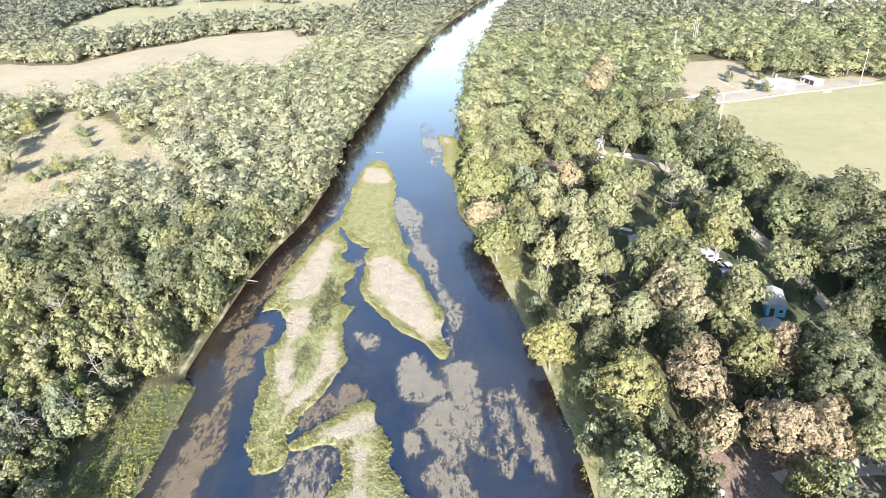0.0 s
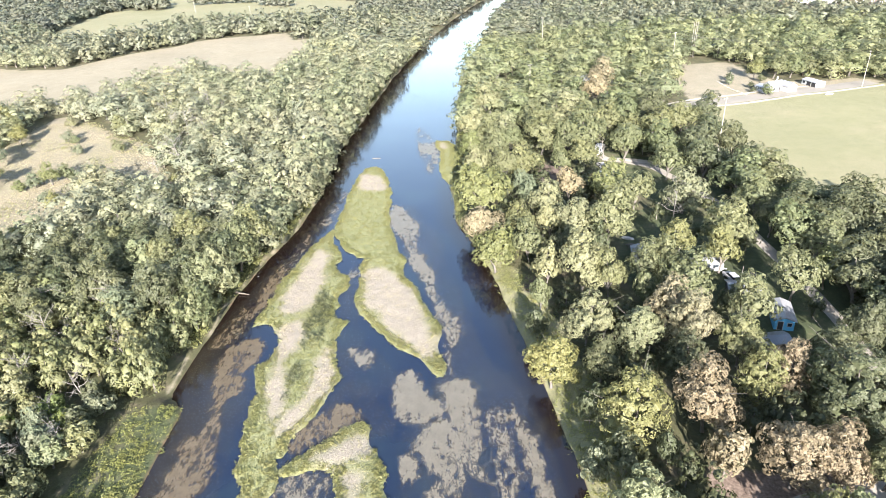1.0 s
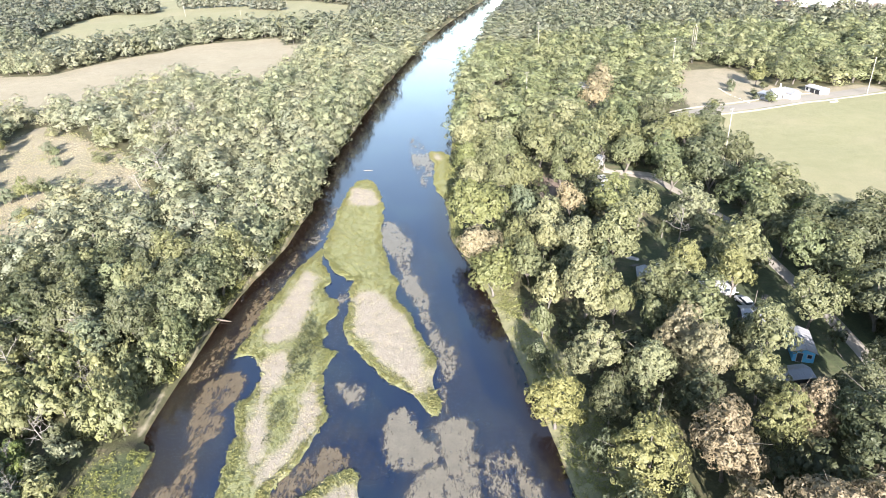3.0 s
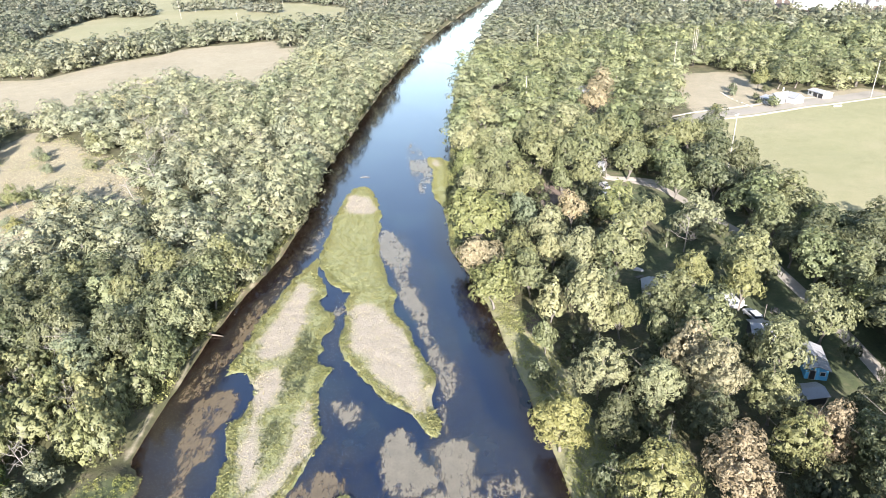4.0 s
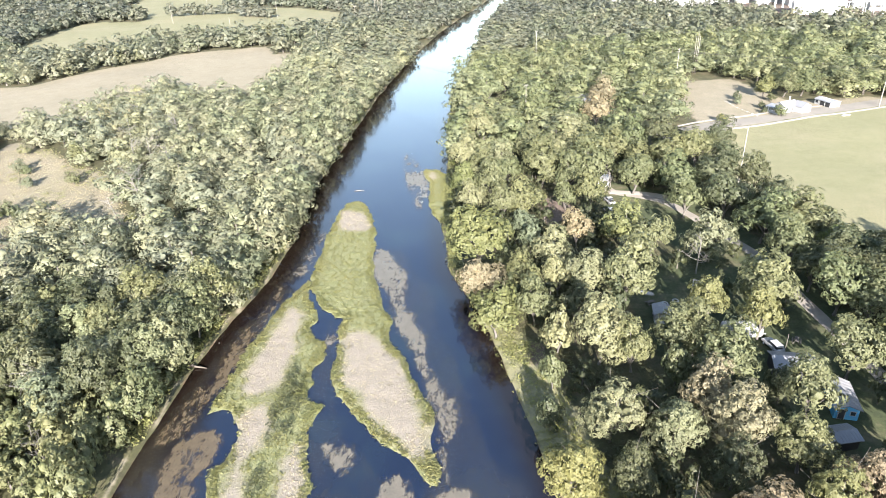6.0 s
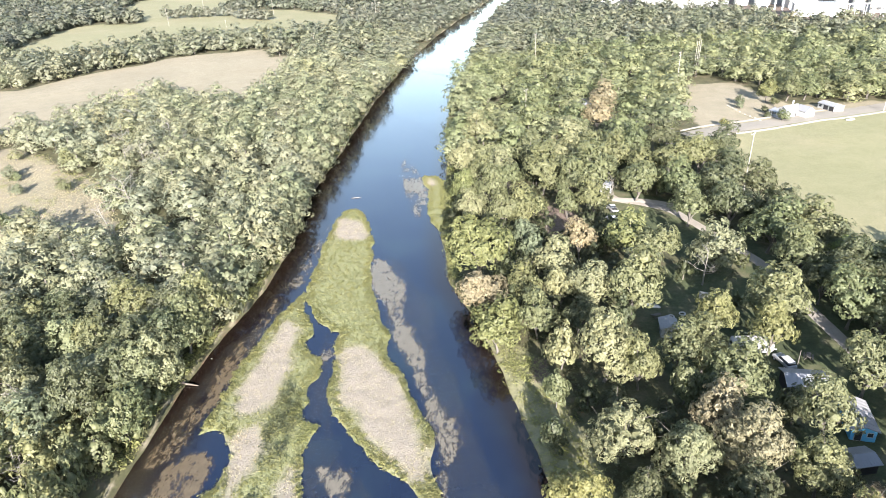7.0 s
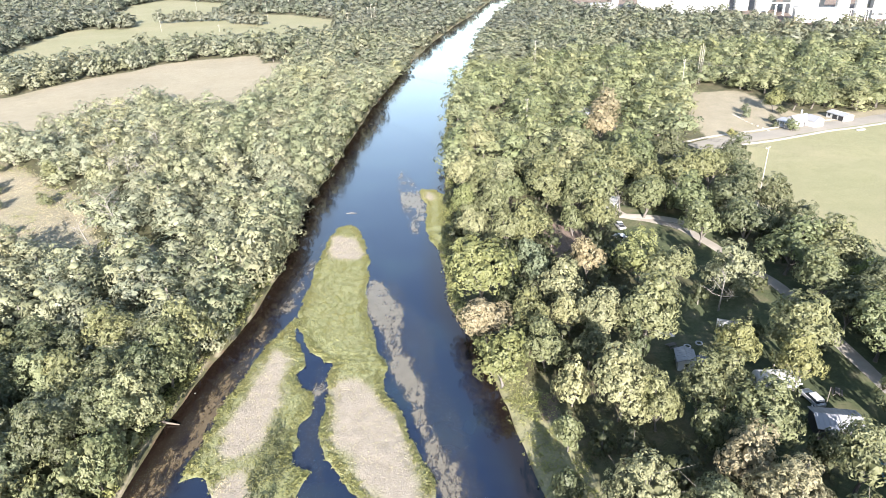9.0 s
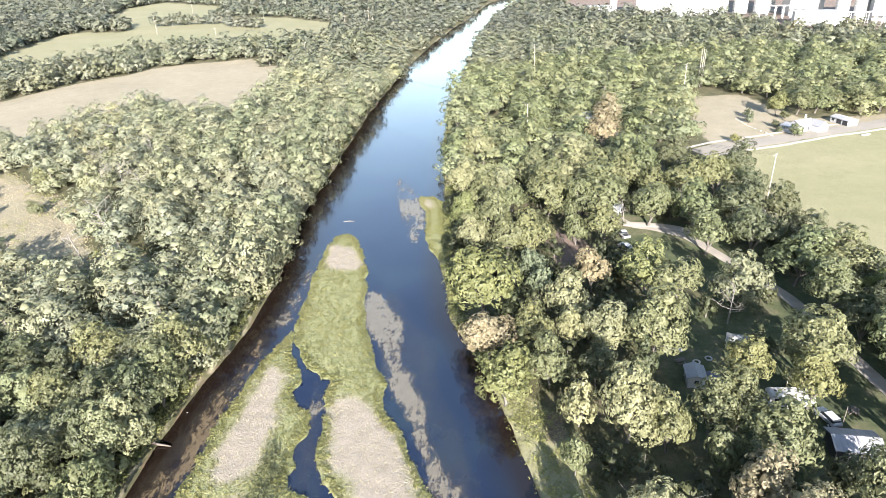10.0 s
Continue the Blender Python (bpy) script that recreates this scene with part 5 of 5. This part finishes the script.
def power_line(a, b):
    """Three sagging wires between two pole tops."""
    a, b = np.array(a, float), np.array(b, float)
    side = np.array([-(b - a)[1], (b - a)[0], 0])
    side /= np.linalg.norm(side)
    thing = tagged(new("power_line"), "thin grey sagging wires strung between power poles", "power line")
    f = np.linspace(0, 1, 13)
    for s in (-1.2, 0, 1.2):
        p = a + (b - a) * f[:, None] + side * s + np.outer(-4 * f * (1 - f) * np.linalg.norm(b - a) * 0.02, (0, 0, 1))
        w = new("wire", mesh_of("wire", *tube(p, np.full(13, 0.018), 4), RUBBER, True))
        w.parent = thing


power_line((33.6, 272, 20.5), (83.7, 195.4, 24))
power_line((53.4, 378.3, 24.2), (107.7, 317, 23.1))
power_line((107.7, 317, 23.1), (179.6, 282, 17.9))
power_line((107.7, 317, 21.8), (220, 340, 12))
power_line((-79.9, 474.5, 17), (33.6, 272, 20.5))


# ---- buildings, campers and vehicles ----
def gable_roof(length, width, eave, ridge, over=0.35, thick=0.12):
    """Two roof slabs along x over a block of that size."""
    w = width / 2 + over
    drop = (ridge - eave) * over / (width / 2)
    return [(-w, eave - drop), (0, ridge), (w, eave - drop), (w, eave - drop + thick), (0, ridge + thick * 1.3), (-w, eave - drop + thick)], length + 2 * over


TURN_Y = Matrix.Rotation(radians(90), 4, "Z")


def block(name, label, category, x, y, turn, length, width, eave, ridge, wall, roof, openings=(), group="", ribs=0, lift=0.0):
    """A small gabled building along its x axis, with walls, roof, and openings: (side, along, wide, low, high, kind)."""
    thing = tagged(new(name), label, category, group)
    bm = prism([(-width / 2, -0.3), (width / 2, -0.3), (width / 2, eave), (0, ridge - 0.02), (-width / 2, eave)], length, TURN_Y)
    part("wall", bm, wall, thing)
    outline, span = gable_roof(length, width, eave, ridge)
    top = part("roof", prism(outline, span, TURN_Y), roof, thing)
    for k in range(ribs):
        s = -span / 2 + span * (k + 0.5) / ribs
        up = math.atan2(ridge - eave, width / 2)
        for sign in (-1, 1):
            bm = box((0.05, width / 2 / math.cos(up) + 0.3, 0.05), (0, 0, 0))
            bmesh.ops.transform(bm, verts=bm.verts, matrix=Matrix.Translation((s, sign * width / 4, (eave + ridge) / 2 + 0.13)) @ Matrix.Rotation(-sign * up, 4, "X"))
            part("rib", bm, roof, top)
    for side, along, wide, low, high, kind in openings:
        at = {"s": (along, -width / 2 - 0.02, low), "n": (along, width / 2 + 0.02, low), "w": (-length / 2 - 0.02, along, low), "e": (length / 2 + 0.02, along, low)}[side]
        size = (wide, 0.08, high - low) if side in "sn" else (0.08, wide, high - low)
        edge = (wide + 0.2, 0.06, high - low + 0.2) if side in "sn" else (0.06, wide + 0.2, high - low + 0.2)
        piece = part("door" if kind == "door" else "window", box(size, at, 0, 0.01), GLASS_DARK if kind == "window" else DARK, thing)
        part("window_frame" if kind == "window" else "door_frame", box(edge, (at[0], at[1], at[2] - 0.1), 0, 0.01), WHITE, piece)
    thing.matrix_basis = pose(x, y, float(land(x, y)) + lift, 0, 0, turn)
    return thing


# the farmhouse with its porch and open garage
house = block("farmhouse", "white farmhouse with a pale metal roof and a columned porch", "house", 141, 281.5, 20, 11, 8, 2.8, 4.6, WHITE, ROOF_WHITE,
              [("s", -3.5, 1.2, 0.9, 2.2, "window"), ("s", 0.5, 1.0, 0.05, 2.1, "door"), ("s", 3.5, 1.2, 0.9, 2.2, "window"), ("w", -2, 1.1, 0.9, 2.2, "window"), ("w", 2, 1.1, 0.9, 2.2, "window")], ribs=12)
part("porch_roof", prism([(-2.4, 2.5), (2.0, 3.3), (2.0, 3.45), (-2.4, 2.65)], 9.6), ROOF_WHITE, house).matrix_basis = pose(-8.4, 0, 0)
part("porch_floor", box((4.2, 9.2, 0.3), (-8.6, 0, -0.05), 0, 0.03), CONCRETE, house)
for k in range(6):
    part("porch_column", box((0.24, 0.24, 2.4), (-10.5, -4.3 + 1.72 * k, 0.2), 0, 0.03), WHITE, house)
part("chimney", box((0.7, 0.7, 1.6), (2.5, 0.8, 4.8), 0, 0.04), CONCRETE, house)
wing = part("wing", prism([(-3.5, -0.3), (3.5, -0.3), (3.5, 2.8), (0, 4.6), (-3.5, 2.8)], 7), WHITE, house)
wing.matrix_basis = pose(5.5, -5.5, 0)
outline, span = gable_roof(7, 7, 2.8, 4.6)
part("wing_roof", prism(outline, span), ROOF_WHITE, house).matrix_basis = pose(5.5, -5.5, 0.02)
house.matrix_basis = house.matrix_basis @ Matrix.Diagonal((0.7, 0.7, 0.85, 1))
garage = block("garage", "long white garage with three dark open bays", "garage", 161.5, 288, 105, 10.5, 6, 2.5, 3.2, WHITE, ROOF_WHITE,
               [("n", -3.4, 2.8, 0.05, 2.2, "door"), ("n", 0.1, 2.8, 0.05, 2.2, "door"), ("n", 3.6, 1.6, 0.9, 2.1, "window")], ribs=14)
garage.matrix_basis = garage.matrix_basis @ Matrix.Diagonal((0.8, 0.8, 0.85, 1))
trough = tagged(new("water_trough"), "long white trough standing in the pasture", "trough")
part("body", box((3.6, 0.8, 0.5), (0, 0, 0), 0, 0.06), WHITE, trough)
trough.matrix_basis = pose(159.7, 271.3, float(land(159.7, 271.3)), 0, 0, 15)
for k in range(16):
    f = k / 15
    x, y = 123.8 + 3.4 * f * f, 299.5 - 23.5 * f
    rock("edging_stone", x + 0.2 * math.sin(7 * k), y, 0.34 + 0.14 * math.sin(3 * k), POLE, "pale stone in a row edging the yard", "stone", "stones edging the yard")

block("far_house", "small tan house with a grey roof among trees", "house", 62.5, 304, 25, 9, 6.5, 2.8, 4.6, GRAVEL, ROOF_GREY, [("w", 0, 1.1, 0.9, 2.2, "window"), ("s", -2, 1.1, 0.9, 2.2, "window"), ("s", 1.5, 1.0, 0.05, 2.1, "door")])
block("far_shed", "low grey metal-roofed shed among trees", "shed", 53, 279, 20, 8, 4, 2.2, 3.0, ROOF_GREY, ROOF_GREY, [("s", 0, 2.4, 0.05, 1.9, "door")])

# the camp
block("garden_shed", "small white shed with a dark doorway", "shed", 43.4, 137.2, 78, 3.6, 2.9, 2.2, 2.75, WHITE, ROOF_WHITE, [("n", 0.4, 1.0, 0.05, 1.9, "door"), ("w", 0, 0.7, 1.0, 1.7, "window")], ribs=6)
tank = tagged(new("water_tank"), "round navy plastic tank beside the shed", "tank")
part("body", drum(1.25, 1.5, (0, 0, 0), 28), NAVY, tank)
part("lid", drum(1.3, 0.12, (0, 0, 1.5), 28, 1.0), NAVY, tank)
part("rim", drum(1.33, 0.08, (0, 0, 1.43), 28), NAVY, tank)
tank.matrix_basis = pose(46.5, 136.8, float(land(46.5, 136.8)))
# solid near-black walls stand in for the shade within the open sides
block("open_carport", "pale metal-roofed carport, dark walls in place of its shaded open sides", "carport", 60.3, 118.3, -12, 6.4, 4.6, 2.5, 3.3, DARK, ROOF_WHITE, (), ribs=9)
block("blue_shed", "bright blue shed with a low pale roof", "shed", 64.0, 109.3, 74, 7.0, 3.5, 2.3, 2.9, BLUE, ROOF_WHITE, [("w", 0.7, 0.9, 0.05, 1.9, "door"), ("w", -0.9, 0.7, 1.0, 1.7, "window")], ribs=9)
block("low_shed", "long low shed with a ribbed grey roof", "shed", 57.4, 100.6, 6, 7.2, 3.2, 2.0, 2.5, DARK, ROOF_GREY, (), ribs=16)


def wheel(x, y, radius, thing, width=0.22):
    turn = Matrix.Rotation(radians(90), 4, "X")
    w = part("wheel", drum(radius, width, (x, y + width / 2, radius), 18, None, None, turn), RUBBER, thing)
    part("rim", drum(radius * 0.6, width + 0.04, (x, y + width / 2 + 0.02, radius), 14, None, None, turn), STEEL, w)


def camper(x, y, turn, length, label):
    """A travel trailer: rounded body, windows, roof vents, drawbar and wheels."""
    thing = tagged(new("camper_trailer"), label, "camper")
    h = 2.3
    half = length / 2
    outline = [(-half, 0.55), (half - 0.5, 0.5), (half, 1.1), (half - 0.1, h), (half - 0.5, h + 0.5), (-half + 0.3, h + 0.5), (-half, h + 0.2)]
    bm = prism(outline, 2.4)
    bmesh.ops.bevel(bm, geom=list(bm.edges), offset=0.06, segments=2, affect="EDGES")
    body = part("body", bm, WHITE, thing)
    for s in (-1, 1):
        for at, wide in ((-half + 1.3, 1.2), (half - 1.9, 1.3), (0.2, 0.8)):
            part("window", box((wide, 0.06, 0.7), (at, s * 1.21, 1.5), 0, 0.02), GLASS_DARK, body)
        part("stripe", box((length - 0.9, 0.02, 0.12), (-0.1, s * 1.212, 1.05), 0, 0.0), ROOF_GREY, body)
    part("rear_window", box((0.06, 1.3, 0.8), (-half - 0.005, 0, 1.5), 0, 0.02), GLASS_DARK, body)
    part("door", box((0.7, 0.05, 1.75), (0.95, -1.215, 0.7), 0, 0.02), ROOF_GREY, body)
    part("air_conditioner", box((0.9, 0.7, 0.3), (0.2, 0, h + 0.5), 0, 0.06), WHITE, thing)
    for at in (-half + 1.2, half - 1.5):
        part("roof_vent", box((0.4, 0.4, 0.14), (at, 0.2, h + 0.5), 0, 0.03), GLASS_DARK, thing)
    part("drawbar", prism([(half - 0.3, 0.5), (half + 1.1, 0.45), (half + 1.1, 0.55), (half - 0.3, 0.62)], 0.16), STEEL, thing)
    for s in (-1.16, 1.16):
        for at in (-0.45, 0.4):
            wheel(at, s - 0.0, 0.33, thing)
    thing.matrix_basis = pose(x, y, float(land(x, y)), 0, 0, turn)


camper(56.6, 129.9, -4, 7.4, "white travel trailer with dark windows parked under trees")
camper(49.6, 210, 60, 6.0, "white camper parked at the end of the drive")


def car(x, y, turn, paint, label, pickup=False):
    thing = tagged(new("pickup_truck" if pickup else "car"), label, "car")
    side = [(-2.3, 0.45), (2.25, 0.42), (2.3, 0.8), (2.1, 0.98), (1.0, 1.08), (-2.2, 1.06), (-2.3, 0.9)]
    bm = prism(side, 1.8)
    bmesh.ops.bevel(bm, geom=list(bm.edges), offset=0.06, segments=2, affect="EDGES")
    part("body", bm, paint, thing)
    back = -0.5 if pickup else -1.95
    cabin = prism([(back, 1.02), (1.05, 1.04), (0.45, 1.55), (0.2, 1.62), (back + 0.25, 1.62), (back + 0.1, 1.55)], 1.55)
    bmesh.ops.bevel(cabin, geom=list(cabin.edges), offset=0.05, segments=2, affect="EDGES")
    c = part("cabin", cabin, GLASS_DARK, thing)
    part("roof_panel", box((0.95 - back * 0.55, 1.42, 0.06), ((0.3 + back) / 2 + 0.1, 0, 1.6), 0, 0.02), paint, c)
    if pickup:
        part("load_bed", box((1.5, 1.5, 0.05), (-1.45, 0, 1.07), 0, 0.01), DARK, thing)
    for at in (-1.4, 1.45):
        for s in (-0.86, 0.86):
            wheel(at, s, 0.34, thing)
    for s in (-0.65, 0.65):
        part("headlight", box((0.08, 0.35, 0.16), (2.26, s, 0.68), 0, 0.02), STEEL, thing)
    part("bumper", box((0.14, 1.7, 0.2), (2.3, 0, 0.38), 0, 0.03), STEEL, thing)
    thing.matrix_basis = pose(x, y, float(land(x, y)), 0, 0, turn)


car(60.8, 125.6, 100, CAR_GREY, "silver-grey car parked on the camp lawn")
car(48.0, 197.5, 100, WHITE, "white pickup truck parked by the drive", True)
car(46.3, 190, 110, CAR_GREY, "grey car parked under trees near the drive")

canopy = tagged(new("canopy_tent"), "white canopy tent on four thin posts", "canopy")
bm = bmesh.new()
corners = [bm.verts.new((sx * 2.0, sy * 1.5, 2.1)) for sx, sy in ((-1, -1), (1, -1), (1, 1), (-1, 1))]
peak = bm.verts.new((0, 0, 2.9))
for k in range(4):
    bm.faces.new((corners[k], corners[(k + 1) % 4], peak))
bmesh.ops.solidify(bm, geom=list(bm.faces), thickness=0.04)
part("cover", bm, WHITE, canopy)
for sx, sy in ((-1, -1), (1, -1), (1, 1), (-1, 1)):
    part("post", drum(0.04, 2.1, (sx * 1.9, sy * 1.4, 0), 8), STEEL, canopy)
canopy.matrix_basis = pose(55.2, 146.5, float(land(55.2, 146.5)), 0, 0, -25)

boat = tagged(new("rowing_boat"), "upturned pale rowing boat on the grass", "boat")
bm = bmesh.new()
bmesh.ops.create_uvsphere(bm, u_segments=16, v_segments=8, radius=1.0)
bmesh.ops.delete(bm, geom=[v for v in bm.verts if v.co.z < -0.01], context="VERTS")
bmesh.ops.transform(bm, verts=bm.verts, matrix=Matrix.Diagonal((1.7, 0.7, 0.55, 1)))
bmesh.ops.solidify(bm, geom=list(bm.faces), thickness=0.04)
part("hull", bm, WHITE, boat)
part("keel", box((2.9, 0.06, 0.08), (0, 0, 0.5), 0, 0.01), ROOF_GREY, boat)
boat.matrix_basis = pose(43.6, 147.2, float(land(43.6, 147.2)), 0, 0, -30)

for x, y in ((46.0, 142.6), (48.6, 143.4)):
    ring = bmesh.new()
    v, f = tube([(0.6 * math.cos(a), 0.6 * math.sin(a), 0.15) for a in np.linspace(0, 6.2832, 17)], np.full(17, 0.14), 8)
    ob = tagged(new("fire_ring", mesh_of("fire_ring", v, f, CONCRETE, True)), "pale concrete fire ring on the camp lawn", "fire ring", "fire rings")
    ob.location = (x, y, float(land(x, y)))
    ring.free()


def picnic_table(x, y, turn):
    thing = tagged(new("picnic_table"), "dark weathered wooden picnic table with two benches", "picnic table")
    for k in range(4):
        part("top_board", box((1.9, 0.18, 0.05), (0, -0.3 + 0.2 * k, 0.72), 0, 0.01), BARK, thing)
    for s in (-0.7, 0.7):
        part("bench", box((1.9, 0.26, 0.05), (0, s, 0.43), 0, 0.01), BARK, thing)
    for at in (-0.7, 0.7):
        for s in (-1, 1):
            bm = box((0.09, 0.09, 0.9), (0, 0, 0))
            bmesh.ops.transform(bm, verts=bm.verts, matrix=Matrix.Translation((at, s * 0.55, 0)) @ Matrix.Rotation(s * 0.5, 4, "X"))
            part("leg", bm, BARK, thing)
    thing.matrix_basis = pose(x, y, float(land(x, y)), 0, 0, turn)


picnic_table(43.0, 142.8, 20)
picnic_table(66, 127, 60)


# ---- the works beyond the woods ----
def works_hall(name, label, x, y, turn, length, width, height, bays):
    thing = tagged(new(name), label, "factory")
    part("wall", box((length, width, height), (0, 0, 0), 0, 0.1), WHITE, thing)
    part("roof", box((length + 1, width + 1, 0.6), (0, 0, height), 0, 0.1), ROOF_WHITE, thing)
    for k in range(bays):
        s = -length / 2 + length * (k + 0.5) / bays
        part("window", box((length / bays * 0.72, 0.3, height * 0.4), (s, -width / 2 - 0.05, height * 0.45), 0, 0.03), ROOF_GREY, thing)
        part("pilaster", box((length / bays * 0.12, 0.5, height), (s - length / bays / 2, -width / 2 - 0.2, 0), 0, 0.03), WHITE, thing)
    thing.matrix_basis = pose(x, y, float(land(x, y)), 0, 0, turn)


def silo(x, y, radius, height, mat):
    thing = tagged(new("silo"), "tall pale cylindrical silo with a conical top", "silo", "silos of the works")
    part("shell", drum(radius, height, (0, 0, 0), 24), mat, thing)
    part("roof", drum(radius * 1.03, radius * 0.5, (0, 0, height), 24, radius * 0.15), ROOF_WHITE, thing)
    for k in range(4):
        part("band", drum(radius * 1.02, 0.3, (0, 0, height * (k + 1) / 5), 24), STEEL, thing)
    part("ladder", box((0.5, 0.15, height), (0, -radius - 0.1, 0), 0, 0.02), STEEL, thing)
    thing.matrix_basis = pose(x, y, float(land(x, y)))


def pipe_rack(x, y, turn, length, height):
    thing = tagged(new("pipe_rack"), "steel pipe rack with parallel grey pipes", "pipe rack", "pipe racks of the works")
    for k in range(int(length / 6) + 1):
        s = -length / 2 + 6 * k
        for q in (-2, 2):
            part("post", box((0.35, 0.35, height), (s, q, 0), 0, 0.02), STEEL, thing)
        part("beam", box((0.35, 4.4, 0.35), (s, 0, height), 0, 0.02), STEEL, thing)
    for q in (-1.5, -0.5, 0.6, 1.5):
        v, f = tube([(-length / 2 - 1, q, height + 0.65), (0, q, height + 0.65), (length / 2 + 1, q, height + 0.65)], [0.3] * 3, 8)
        o = new("pipe", mesh_of("pipe", v, f, CONCRETE, True))
        o.parent = thing
    thing.matrix_basis = pose(x, y, float(land(x, y)), 0, 0, turn)


works_hall("factory_hall", "long white factory hall with grey window bays", 222, 625, -28, 72, 26, 24, 6)
works_hall("factory_hall", "tall white process building of the works", 316, 604, -10, 26, 20, 42, 3)
works_hall("factory_hall", "low white store building of the works", 298, 548, -20, 34, 16, 9, 5)
works_hall("factory_hall", "wide white factory block with window bays", 372, 556, -12, 60, 30, 26, 7)
works_hall("factory_hall", "small white outbuilding beyond the trees", 160, 664, -20, 22, 10, 7, 4)
for x, y, r, h in ((288, 618, 6, 34), (300, 631, 6, 34), (276, 631, 6, 30), (174, 668, 3.2, 20), (338, 560, 5, 26), (329, 570, 5, 26), (347, 552, 5, 26)):
    silo(x, y, r, h, CONCRETE)
pipe_rack(294, 586, -15, 42, 9)
pipe_rack(328, 536, -12, 48, 8)
pipe_rack(348, 512, -12, 36, 6)
